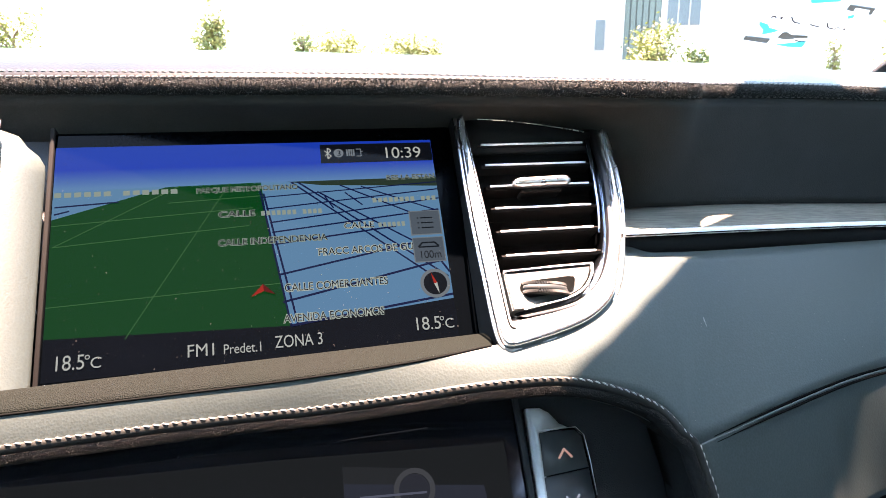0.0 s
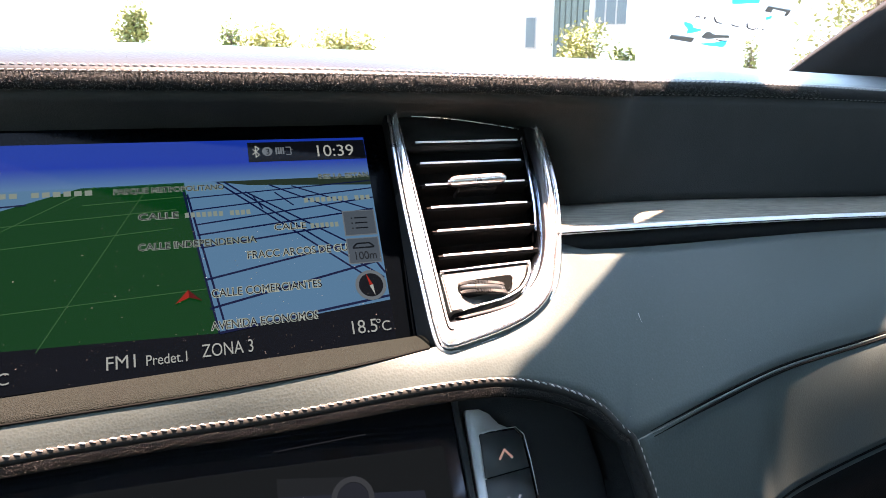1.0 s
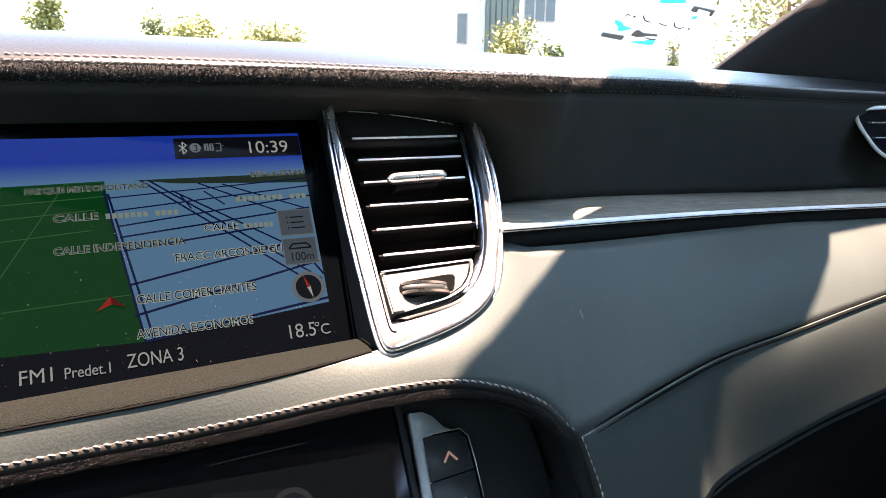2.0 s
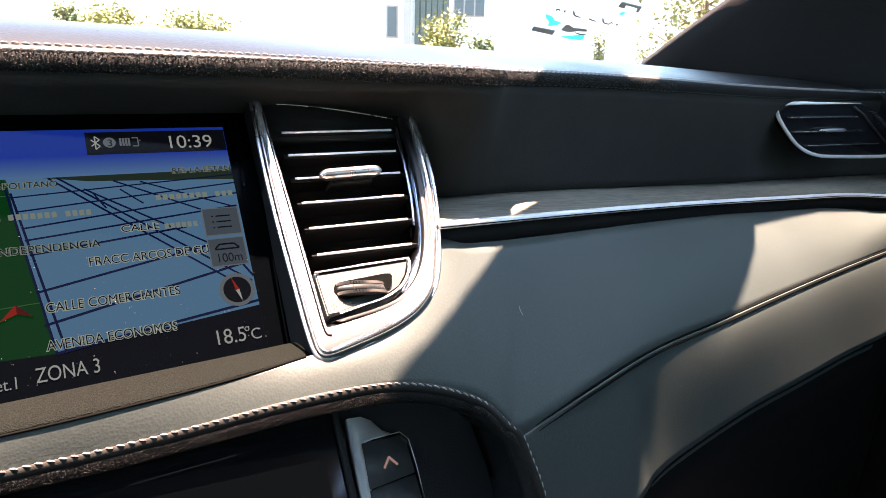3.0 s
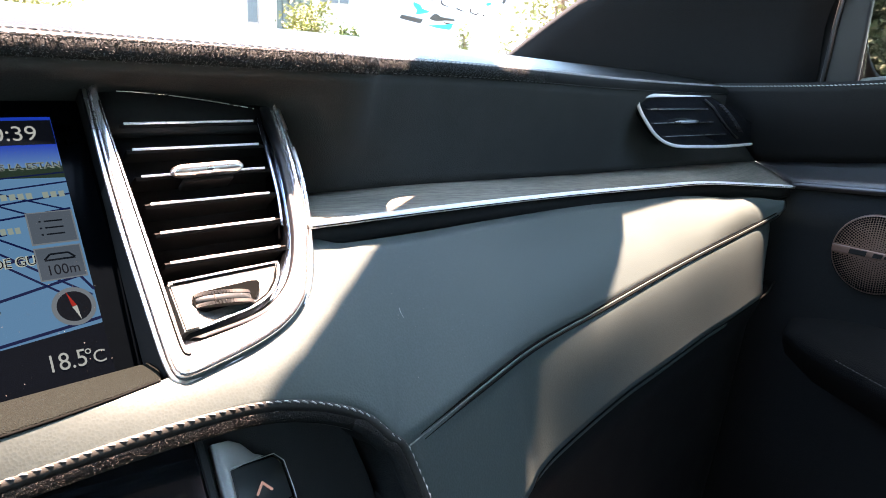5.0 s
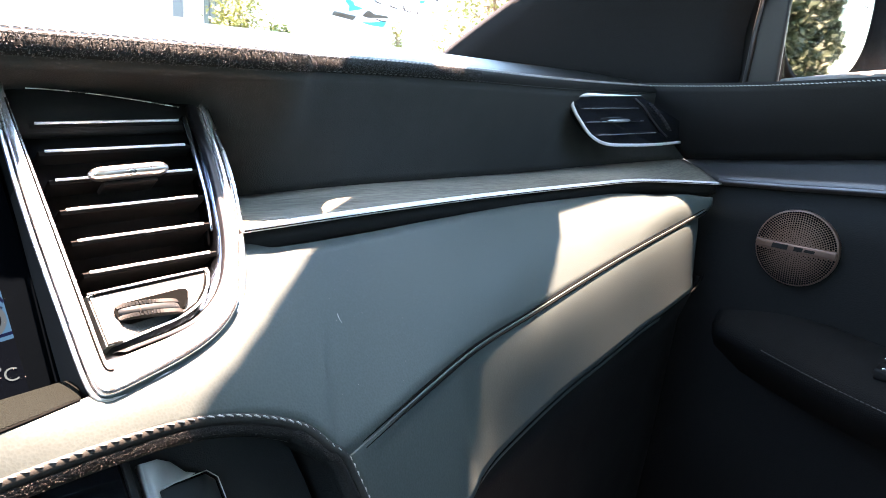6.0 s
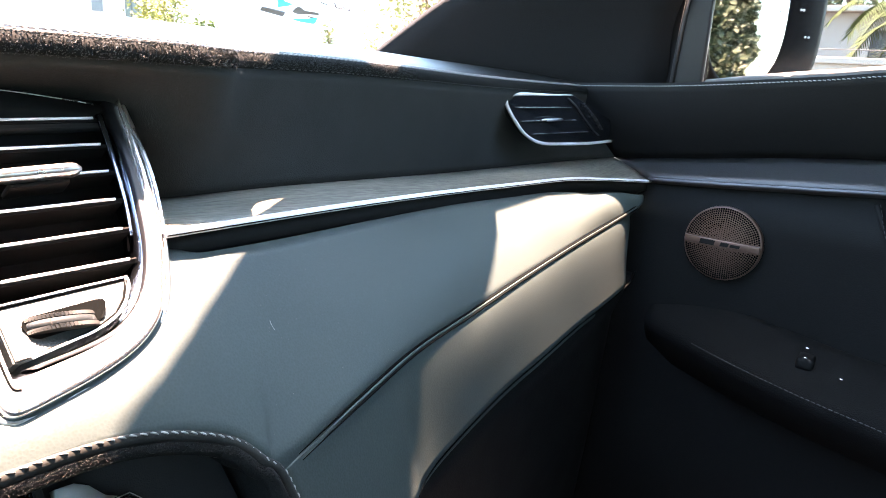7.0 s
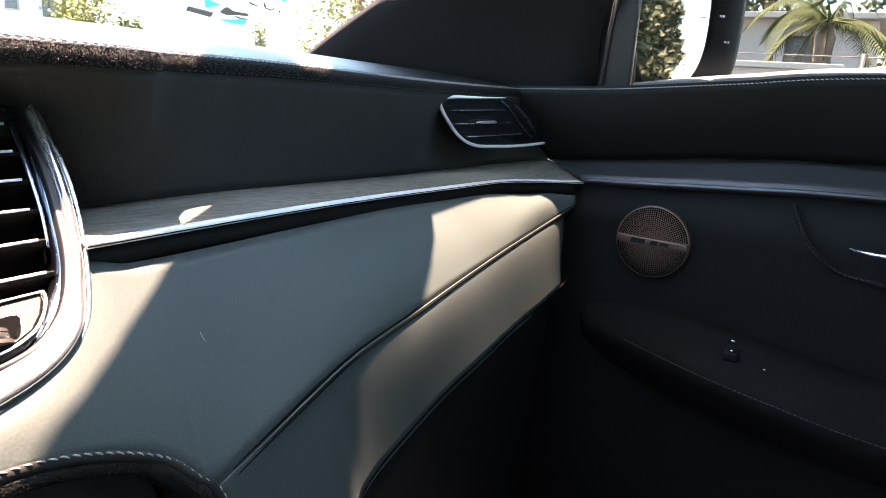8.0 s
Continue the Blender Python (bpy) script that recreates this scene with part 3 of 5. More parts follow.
# black plinths beside the display
for u in (0.0995, -0.0885):
    part("display_cheek", block(bmesh.new(), (u - 0.001, -0.122, -0.014), (u + 0.001, 0.010, 0.006 if u > 0 else 0.0015), 0.0005, stack_pose()), slat_dark, display)
bm = bmesh.new()
block(bm, (-0.70, -0.135, -0.03), (0.185, 0.02, -0.013), 0.001, stack_pose())
part("stack_core", bm, black_plastic, dash)

# ---- lower touch screen and switches ----
def outline_frame(u0, u1, v0, v1, w=0.0025):
    """A slim rectangular frame on the stack."""
    bm = bmesh.new()
    for a, b, c, d in ((u0, v0, u1, v0 + w), (u0, v1 - w, u1, v1), (u0, v0, u0 + w, v1), (u1 - w, v0, u1, v1)):
        block(bm, (a, -d, -0.010), (c, -b, 0.0008), 0.0004, stack_pose())
    return bm


lower = thing("lower_display", "glossy black switched-off touch screen below the leather band", "display")
bm = bmesh.new()
block(bm, (-0.30, -0.42, -0.014), (0.108, -0.128, -0.001), 0.002, stack_pose())
part("glass", bm, gloss_black, lower)
part("bezel", outline_frame(-0.302, 0.1095, 0.1275, 0.42), black_plastic, lower, "matt black bezel")
# faint glowing shapes put on the dark glass in place of cabin reflections
flat("screen_reflection", [(-0.12, 0.145), (0.001, 0.148), (0.100, 0.1525), (0.100, 0.200), (-0.12, 0.200)], lit("screen_haze", (20, 22, 25), 1.0), lower, -0.0004, "faint glowing shapes in place of reflections on the dark screen")
flat("screen_reflection", [(0.029, 0.154), (0.056, 0.158), (0.055, 0.185), (0.028, 0.185)], lit("screen_dim", (27, 29, 33), 1.0), lower, -0.0002)
flat("screen_reflection", [(0.029, 0.161), (0.088, 0.169), (0.090, 0.190), (0.028, 0.190)], lit("screen_blue", (31, 34, 44), 1.0), lower, 0.0)
disc("screen_reflection", 0.058, 0.167, 0.0088, lit("screen_ring", (46, 48, 54), 1.0), lower, 0.0003, 0.0066)
disc("screen_reflection", 0.058, 0.167, 0.0064, lit("screen_disc", (30, 32, 40), 1.0), lower, 0.0003)
bm = bmesh.new()
stroke(bm, 0.035, 0.1672, 0.063, 0.1686, 0.0009, 0.0006)
part("screen_reflection", bm, lit("screen_light", (60, 64, 80), 1.0), lower, smooth=False)
bm = bmesh.new()
stroke(bm, 0.029, 0.1435, 0.067, 0.1425, 0.0004, 0.0)
part("reflection_line", bm, lit("reflection_line", (44, 45, 50), 0.6), lower, smooth=False)
panel = thing("switch_panel", "black rocker switches with arrow marks in a pale metal frame", "switch panel")
bm = bmesh.new()
block(bm, (0.108, -0.42, -0.016), (0.20, -0.128, -0.004), 0.001, stack_pose())
part("surround", bm, black_plastic, panel)


def outline(pts, lift, thick, tilt=0.0):
    """A plate on the stack with rounded front edges; tilt lifts its lower end."""
    bm = bmesh.new()
    hi = [bm.verts.new(S(u, v, lift + tilt * (v - pts[0][1] - 0.01))) for u, v in pts]
    lo = [bm.verts.new(S(u, v, lift - thick)) for u, v in pts]
    bm.faces.new(hi)
    bm.faces.new(lo[::-1])
    for k in range(len(pts)):
        bm.faces.new((hi[k - 1], hi[k], lo[k], lo[k - 1]))
    bmesh.ops.recalc_face_normals(bm, faces=bm.faces)
    bmesh.ops.bevel(bm, geom=[e for e in bm.edges if e.verts[0] in hi and e.verts[1] in hi], offset=0.0006, segments=2, affect="EDGES")
    return bm


silver = surface("silver_paint", (0.80, 0.80, 0.79), 0.4, metal=0.1, vary=0.05)
part("frame", outline([(0.1125, 0.1395), (0.1185, 0.1400), (0.1225, 0.1425), (0.1265, 0.1478), (0.1300, 0.1497), (0.1165, 0.1515), (0.1160, 0.30), (0.1065, 0.30)], 0.0015, 0.006), silver, panel, "pale silver frame")
key_black = surface("key_black", (0.052, 0.055, 0.055), 0.45, grain=0.00005, size=0.0005)
part("switch_bezel", outline([(0.1150, 0.1495), (0.1330, 0.1500), (0.1368, 0.1540), (0.1375, 0.165), (0.1370, 0.30), (0.1140, 0.30)], 0.0010, 0.006), gloss_black, panel)
upper_key = part("key", outline([(0.1162, 0.1508), (0.1325, 0.1513), (0.1353, 0.1545), (0.1358, 0.1678), (0.1150, 0.1692)], 0.0030, 0.006), key_black, panel)
lower_key = part("key", outline([(0.1149, 0.1698), (0.1358, 0.1684), (0.1360, 0.188), (0.1142, 0.190)], 0.0030, 0.006), key_black, panel)
part("key_outline", tube([S(u, v, 0.0034) for u, v in ((0.1160, 0.1500), (0.1330, 0.1503), (0.1362, 0.1540), (0.1368, 0.165), (0.1366, 0.190))], 0.00022, 6), satin, panel, "thin bright outline")
for kob, v0, sgn, mat in ((upper_key, 0.1600, 1, lit("arrow_warm", (232, 190, 188))), (lower_key, 0.1812, -1, lit("arrow_cold", (196, 208, 240)))):
    bm = bmesh.new()
    stroke(bm, 0.1225, v0 + 0.0028 * sgn, 0.1257, v0 - 0.0012 * sgn, 0.0010, 0.0034)
    stroke(bm, 0.1254, v0 - 0.0012 * sgn, 0.1287, v0 + 0.0028 * sgn, 0.0010, 0.0034)
    part("arrow_mark", bm, mat, kob, smooth=False)

# ---- centre air vent ----
def vn(v):
    """How far the vent's front stands out of the stack."""
    return 0.010 + (v + 0.006) / 0.121 * 0.023


silver_band = surface("silver_band", (0.016, 0.019, 0.020), 0.45, spec=0.2)
wall_black = surface("wall_black", (0.007, 0.007, 0.008), 0.3, vary=0.2, spec=0.35)
vent = thing("centre_air_vent", "black slatted air vent in a polished chrome frame", "air vent")


def chrome_run(outer, inner, count):
    """The vent's surround: a rounded bright main band, a slim outer lip line and a polished bevel that falls away inwards."""
    a, b = dense([Vector((u, v, 0)) for u, v in outer], count), dense([Vector((u, v, 0)) for u, v in inner], count)
    for line in (a, b):
        for k in range(14):
            line[1:-1] = [p * 0.5 + (o + q) * 0.25 for o, p, q in zip(line, line[1:], line[2:])]

    def band(shape):
        bm = bmesh.new()
        rings = []
        for p, q in zip(a, b):
            ring = []
            for s, h in shape(p):
                r = p.lerp(q, s)
                ring.append(bm.verts.new(S(r.x, r.y, vn(r.y) + h)))
            rings.append(ring)
        for x, y in zip(rings, rings[1:]):
            for k in range(len(x) - 1):
                bm.faces.new((x[k], x[k + 1], y[k + 1], y[k]))
        bm.faces.new(rings[0])
        bm.faces.new(rings[-1][::-1])
        bmesh.ops.recalc_face_normals(bm, faces=bm.faces)
        return bm

    crown = ((0.0, -0.001, -0.0022), (0.04, 0.0004, -0.0012), (0.12, 0.0011, -0.0004), (0.28, 0.0018, 0.0008), (0.50, 0.0024, 0.0021), (0.70, 0.0027, 0.0031), (0.86, 0.0024, 0.0036), (0.97, 0.0006, 0.0024), (1.0, -0.0016, -0.0016))

    def arch(p):
        """Rounded section along the slope; the far upper arm is canted outwards to look bright from the camera."""
        w = ease(0.150, 0.164, p.x)
        return [(0.03, -0.006), (0.0, -0.0035)] + [(q, h + (c - h) * w) for q, h, c in crown] + [(1.0, -0.006)]

    part("chrome_frame", band(arch), chrome, vent, "polished chrome surround")
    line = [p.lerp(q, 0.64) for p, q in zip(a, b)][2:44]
    # thin black tube laid on the chrome
    part("frame_dark_line", tube([S(p.x, p.y, vn(p.y) + 0.0026) for p in line], 0.00032, 6), pit_black, vent, "dark line along the chrome")
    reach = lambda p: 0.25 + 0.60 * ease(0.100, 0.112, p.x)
    part("inner_bevel", band(lambda p: ((1.02, -0.0018), (1.08, -0.0022), (1.0 + 0.5 * reach(p), -0.0038), (1.0 + reach(p), -0.0055), (1.02 + reach(p), -0.0150), (1.0, -0.0150))), slate_chrome, vent, "inner bevel, slate tint in place of reflected sky")
    rim = []
    for k, p in enumerate(a):
        way = (a[min(k + 1, len(a) - 1)] - a[max(k - 1, 0)]).normalized()
        p = p + Vector((-way.y, way.x, 0)) * 0.0013
        rim.append(S(p.x, p.y, vn(p.y) - 0.0022))
    part("outer_lip", tube(rim, 0.0008, 8), satin, vent, "slim metal lip")
    skirt = bmesh.new()
    grid(skirt, [[S(p.x + (0.0004 if p.x < 0.1 else -0.0006), p.y, vn(p.y) + h) for p in a] for h in (-0.0035, -0.034)])
    part("frame_base", skirt, slat_black, vent)


chrome_run([(0.1010, -0.0075), (0.0985, 0.025), (0.0970, 0.058), (0.0965, 0.09), (0.0962, 0.112), (0.0985, 0.1175), (0.104, 0.1175), (0.112, 0.1160), (0.128, 0.1125), (0.143, 0.1065), (0.156, 0.0945), (0.166, 0.072), (0.173, 0.050), (0.177, 0.029), (0.1785, 0.0035)],
           [(0.1030, -0.0070), (0.1030, 0.025), (0.1030, 0.058), (0.1025, 0.09), (0.1022, 0.104), (0.1026, 0.1062), (0.106, 0.1062), (0.114, 0.1052), (0.128, 0.1030), (0.141, 0.0985), (0.1525, 0.088), (0.1615, 0.071), (0.1675, 0.050), (0.1715, 0.029), (0.1750, 0.0040)], 8)

part("vent_body", outline([(0.1005, -0.008), (0.180, -0.002), (0.178, 0.030), (0.168, 0.072), (0.155, 0.095), (0.128, 0.1115), (0.100, 0.1150)], 0.004, 0.012), slat_dark, vent)
wall = dense([Vector((0.1715, 0.002, 0)), Vector((0.1690, 0.029, 0)), Vector((0.1650, 0.050, 0)), Vector((0.1590, 0.071, 0)), Vector((0.1505, 0.087, 0)), Vector((0.1400, 0.0965, 0)), Vector((0.128, 0.1010, 0)), Vector((0.106, 0.1040, 0))], 8)
bm = bmesh.new()
grid(bm, [[S(p.x + d * 0.004, p.y + d * 0.001, vn(p.y) + h) for p in wall] for d, h in ((1, -0.001), (0.2, -0.001), (0, -0.002), (0, -0.020))])
part("inner_wall", bm, wall_black, vent, "glossy black inner wall")
part("top_cover", outline([(0.103, -0.006), (0.119, -0.0075), (0.145, -0.004), (0.1755, 0.003), (0.170, 0.0125), (0.104, 0.0125)], 0.0085, 0.006), slat_black, vent)
bm = bmesh.new()
tube([S(0.111 + 0.057 * k / 10, -0.0060 + 0.0087 * (k / 10) ** 1.5, 0.0094) for k in range(11)], 0.00025, 6, bm)
part("top_line", bm, satin, vent)
for k in range(6):
    v = 0.0094 + 0.0129 * k
    n = vn(v) - 0.004
    u0, u1 = 0.1102 - 0.0003 * k, 0.1654 - 0.0022 * k - 0.0006 * max(0, k - 2)
    bm = bmesh.new()
    shape = [(0.0, 0.0007), (0.0006, 0.0), (0.0, -0.0012), (-0.016, -0.0016), (-0.016, 0.0010)]
    for a, b in zip(shape, shape[1:] + shape[:1]):
        bm.faces.new([bm.verts.new(S(u, v - y, n + x)) for u, (x, y) in ((u0 - 0.002, a), (u1 + 0.003, a), (u1 + 0.003, b), (u0 - 0.002, b))])
    slat = part("slat", bm, slat_dark, vent, smooth=False)
    part("slat_edge", tube([S(u0 + (u1 - u0) * j / 8, v - 0.0002, n + 0.0010) for j in range(9)], 0.00056, 8), bright_trim, slat, "bright metal edge")
knob_at = stack_pose(0.1336, 0.0365, vn(0.0365)) @ Matrix.Rotation(radians(1.5), 4, "Z")
part("slider_knob", tube([knob_at @ Vector((-0.0148 + 0.0296 * k / 20, 0.0002, 0.0022)) for k in range(21)], [0.0008, 0.0019, 0.0024] + [0.0026] * 15 + [0.0025, 0.0021, 0.0010], 16, flat=1.3, up=axis_out), satin, vent, "satin metal slider knob")
part("knob_foot", block(bmesh.new(), (-0.0100, -0.0040, -0.008), (0.0105, -0.0018, 0.0010), 0.0009, knob_at), slat_dark, vent)
strip = dense([Vector((0.1690, 0.0075, 0)), Vector((0.1672, 0.020, 0)), Vector((0.1648, 0.034, 0)), Vector((0.1618, 0.050, 0)), Vector((0.1580, 0.064, 0))], 6)
part("inner_strip", tube([S(p.x, p.y, vn(p.y) - 0.004) for p in strip], [0.0006 + 0.0010 * (1 - k / (len(strip) - 1)) for k in range(len(strip))], 8), slate_chrome, vent, "grey metal inner strip")
PLATE = [(0.1052, 0.0818), (0.1486, 0.0805), (0.1478, 0.0835), (0.1450, 0.0882), (0.1397, 0.0935), (0.1313, 0.0973), (0.1205, 0.0994), (0.1095, 0.1013), (0.1045, 0.1014)]
part("control_plate", outline(PLATE, 0.0265, 0.010, 0.30), plate_vinyl, vent, "grained control plate", smooth=False)
part("plate_rim", tube([S(u, v, 0.0271 + 0.3 * (v - 0.0918)) for u, v in PLATE[:2]] + spline([S(u, v, 0.0271 + 0.3 * (v - 0.0918)) for u, v in PLATE[1:8]], 50)[1:], 0.00050, 8), chrome, vent)
mid = Vector((sum(u for u, v in PLATE) / len(PLATE), sum(v for u, v in PLATE) / len(PLATE)))
inset = [mid + (Vector(q) - mid) * 0.93 for q in PLATE]
part("plate_groove", tube([S(q.x, q.y, 0.0267 + 0.3 * (q.y - 0.0918)) for q in inset[:8]], 0.00038, 6), pit_black, vent, "dark line inside the rim")
SLOT = [(0.1104, 0.0905), (0.1112, 0.0890), (0.1134, 0.0880), (0.1339, 0.0870), (0.1364, 0.0874), (0.1369, 0.0886), (0.1352, 0.0928), (0.1335, 0.0945), (0.1313, 0.0952), (0.1140, 0.0964), (0.1117, 0.0952)]
# flat black plate in place of the shade inside a deep slot
part("slot_shade_plate", outline(SLOT, 0.0293, 0.002, 0.30), pit_black, vent, smooth=False)
rib_metal = surface("rib_metal", (0.005, 0.006, 0.006), 0.5, spec=0.15)


def barrel(bm, v0, v1, wide, high, teeth=0):
    """A slice of the thumb wheel between two heights on the slope, as a half ellipse that stands out of its slot."""
    count = 2 * teeth if teeth else 28
    rings = []
    for v, grow in ((v0, 0.94), (v0 + 0.0002, 1.0), (v1 - 0.0002, 1.0), (v1, 0.94)):
        ring = []
        for k in range(count + 1):
            w = math.pi * k / count
            r = grow * (1.0 - (0.11 if teeth and k % 2 else 0.0))
            lean = -0.0011 * math.cos(w)
            ring.append(bm.verts.new(S(0.1219 - wide * r * math.cos(w), v - lean * -1.0, 0.0270 + 0.3 * (v - 0.0922) + high * r * math.sin(w))))
        rings.append(ring)
    for a, b in zip(rings, rings[1:]):
        for k in range(count):
            bm.faces.new((a[k], a[k + 1], b[k + 1], b[k]))
    bm.faces.new(rings[0])
    bm.faces.new(rings[-1][::-1])
    bmesh.ops.recalc_face_normals(bm, faces=bm.faces)
    return bm


wheel = part("thumb_wheel", barrel(bmesh.new(), 0.0909, 0.0934, 0.0103, 0.0040), silver_band, vent, "ribbed thumb wheel")
part("ribbed_rim", barrel(bmesh.new(), 0.0893, 0.0909, 0.0107, 0.0043, 26), rib_metal, wheel, "toothed dark rim", smooth=False)
part("ribbed_rim", barrel(bmesh.new(), 0.0934, 0.0951, 0.0107, 0.0043, 26), rib_metal, wheel, "toothed dark rim", smooth=False)
part("wheel_mark", tube([S(0.1176, 0.0908, 0.0300), S(0.1176, 0.0936, 0.0308)], 0.0005, 6), slat_black, wheel, "small dark notch")

# left-hand trim, mirror image of the vent's frame
twin = thing("side_trim", "chrome bar and pale sunlit trim beside the display", "trim")
bm = bmesh.new()
rows = [[S(u - 0.0022 - 0.011 * ease(0.014, -0.006, v) ** 2, v, n) for v in [-0.006 + 0.118 * k / 24 for k in range(25)]] for u, n in ((-0.0888, -0.001), (-0.0892, 0.001), (-0.0960, 0.008), (-0.1020, 0.0105), (-0.112, 0.0125), (-0.20, 0.0125), (-0.60, 0.0))]
grid(bm, rows)
part("cheek", bm, leather, twin, "grained cheek panel, sunlit")
part("chrome_bar", tube([S(-0.1080 + 0.0005 * k, -0.006 + 0.118 * k / 12, 0.0145 + 0.012 * k / 12) for k in range(13)], 0.0032, 10), chrome, twin)

# ---- passenger door ----
door = thing("passenger_door", "dark closed passenger door with armrest and speaker", "door")
BELT = [(0.705, 0.42, 1.1790), (0.700, 0.30, 1.1860), (0.698, 0.18, 1.1980), (0.697, 0.07, 1.2090), (0.697, -0.3, 1.2280), (0.697, -0.9, 1.2430)]
INNER = [(0.742, 0.372, 1.1025), (0.742, 0.28, 1.113), (0.742, 0.18, 1.126), (0.742, 0.06, 1.134), (0.742, -0.3, 1.145), (0.742, -0.9, 1.15)]
OUTER = [(0.704, 0.317, 1.0935), (0.702, 0.25, 1.0985), (0.70, 0.17, 1.1055), (0.70, 0.055, 1.1135), (0.70, -0.3, 1.1255), (0.70, -0.9, 1.1355)]
belt, inner, outer = dense(BELT), dense(INNER), dense(OUTER)
rows = [[a.lerp(b, s) + Vector((-0.006 * math.sin(s * math.pi), 0, 0)) for a, b in zip(belt, inner)] for s in [k / 8 for k in range(9)]]
part("upper_panel", sheet(rows, 0.02, (1, 0, 0)), door_plastic, door)
# paler than the dash pad's leather; the sill's glare is in the colour
sill_leather_glare = surface("sill_leather_glare", (0.055, 0.053, 0.050), 0.5, spec=0.4, grain=0.00008, size=0.0009, vary=0.12, patch=0.05, kind="voronoi")
part("sill_pad", sheet([[p + Vector((dx, 0, dz * ease(0.36, 0.18, p.y) + 0.0005)) for p in belt[12:]] for dx, dz in ((0.0, 0.0), (0.003, 0.0028), (0.008, 0.0046), (0.016, 0.0058), (0.030, 0.0065), (0.067, 0.004))], 0.003, (0.3, 0, -1)),
     sill_leather_glare, door, "leather window sill pad, paled in place of glare")
rows = [[a.lerp(b, s) for a, b in zip(inner, outer)] for s in [k / 4 for k in range(5)]]
part("trim_ledge", sheet(rows, 0.008, (0.3, 0, -1)), surface("ledge_trim", (0.034, 0.0335, 0.034), 0.35, grain=0.0002, size=0.002, vary=0.2), door, "grey trim ledge")
part("ledge_strip", tube([p + Vector((-0.001, 0, -0.003)) for p in outer], 0.0022, 8), surface("dark_satin", (0.10, 0.10, 0.11), 0.45, metal=0.6), door)
outer = [Vector((0.72, 0.46, 1.08)), Vector((0.715, 0.38, 1.084))] + outer
rows = [[p + Vector((0.006, 0, -0.006)) for p in outer], [Vector((0.715, p.y, 1.05)) for p in outer], [Vector((0.715, p.y, 0.95)) for p in outer],
        [Vector((0.72, p.y, 0.80)) for p in outer], [Vector((0.73, p.y, 0.45)) for p in outer]]
part("lower_panel", sheet(rows, 0.02, (1, 0, 0)), door_plastic, door)

# ---- pillar ----
pillar = thing("windscreen_pillar_trim", "dark cloth-covered windscreen pillar trim", "pillar trim")
# upper points, out of view, are bent to let in or block sun
F0 = [(0.6677, 0.6922, 1.1772), (0.6513, 0.6399, 1.2044), (0.6513, 0.5396, 1.2622), (0.690, 0.40, 1.355), (0.585, 0.20, 1.450), (0.53, -0.15, 1.60)]
F1 = [(0.738, 0.327, 1.179), (0.738, 0.326, 1.192), (0.722, 0.313, 1.268), (0.692, 0.225, 1.370), (0.632, 0.00, 1.490), (0.60, -0.20, 1.60)]
fa, fb = dense(F0), dense(F1)
rows = [[a.lerp(b, s) + Vector((-0.004, -0.004, 0.0)) * math.sin(s * math.pi) for a, b in zip(fa, fb)] for s in [k / 8 for k in range(9)]]
part("trim_cover", sheet(rows, 0.018, (0.6, 0.5, 0.3)), pillar_cloth, pillar)


# ---- stitching and nap ----
def stitches(name, line, pitch, length, radius, material, parent, up=(0, -0.5, 0.85), lean=0.0, label=""):
    """A run of separate stitches along a line."""
    run = [0.0]
    for a, b in zip(line, line[1:]):
        run.append(run[-1] + (b - a).length)
    bm = bmesh.new()
    j, at = 0, 0.0
    up = Vector(up).normalized()
    while at < run[-1]:
        while j < len(run) - 2 and run[j + 1] < at:
            j += 1
        p = line[j].lerp(line[j + 1], (at - run[j]) / max(1e-9, run[j + 1] - run[j]))
        way = (line[j + 1] - line[j]).normalized()
        side = way.cross(up).normalized()
        way = (way * math.cos(lean) + side * math.sin(lean)).normalized()
        tube([p - way * length / 2 - up * radius * 0.6, p - way * length * 0.25 + up * radius * 0.5, p + way * length * 0.25 + up * radius * 0.5, p + way * length / 2 - up * radius * 0.6],
             [radius * 0.6, radius, radius, radius * 0.6], 5, bm)
        at += pitch
    return part(name, bm, material, parent, label)


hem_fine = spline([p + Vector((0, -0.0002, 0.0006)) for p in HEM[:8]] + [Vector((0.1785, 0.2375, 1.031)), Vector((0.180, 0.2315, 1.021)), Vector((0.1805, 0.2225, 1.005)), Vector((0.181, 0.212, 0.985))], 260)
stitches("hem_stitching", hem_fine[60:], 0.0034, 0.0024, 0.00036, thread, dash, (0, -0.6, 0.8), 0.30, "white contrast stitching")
# rolled hem below the leather band and its nap; round the corner it turns inwards to the side
hem_in = []
for k, p in enumerate(hem_fine):
    way = (hem_fine[min(k + 1, len(hem_fine) - 1)] - hem_fine[max(k - 1, 0)]).normalized()
    hem_in.append(Vector((0, 0.66, -0.75)).lerp(Vector((-0.80, 0.60, -0.05)), ease(0.35, 0.80, -way.z)).normalized())
part("hem_roll", tube([p + d * 0.0026 for p, d in zip(hem_fine, hem_in)], 0.0026, 10), hem_leather_shaded, dash, "rolled leather hem, darkened for its shade")
rows = []
for deep, h in ((0.0035, 0.0050), (0.003, 0.0075), (0.005, 0.0100), (0.014, 0.0125), (0.030, 0.0130)):
    rows.append([p + d * h + Vector((0, deep * 0.6, 0)) for p, d in zip(hem_fine, hem_in)])
part("suede_roll", tube([p + d * 0.0086 + Vector((0, -0.0044, 0.0008)) for p, d in zip(hem_fine, hem_in)], 0.0030, 8), suede_dimmed, dash, "fuzzy suede roll under the leather edge")
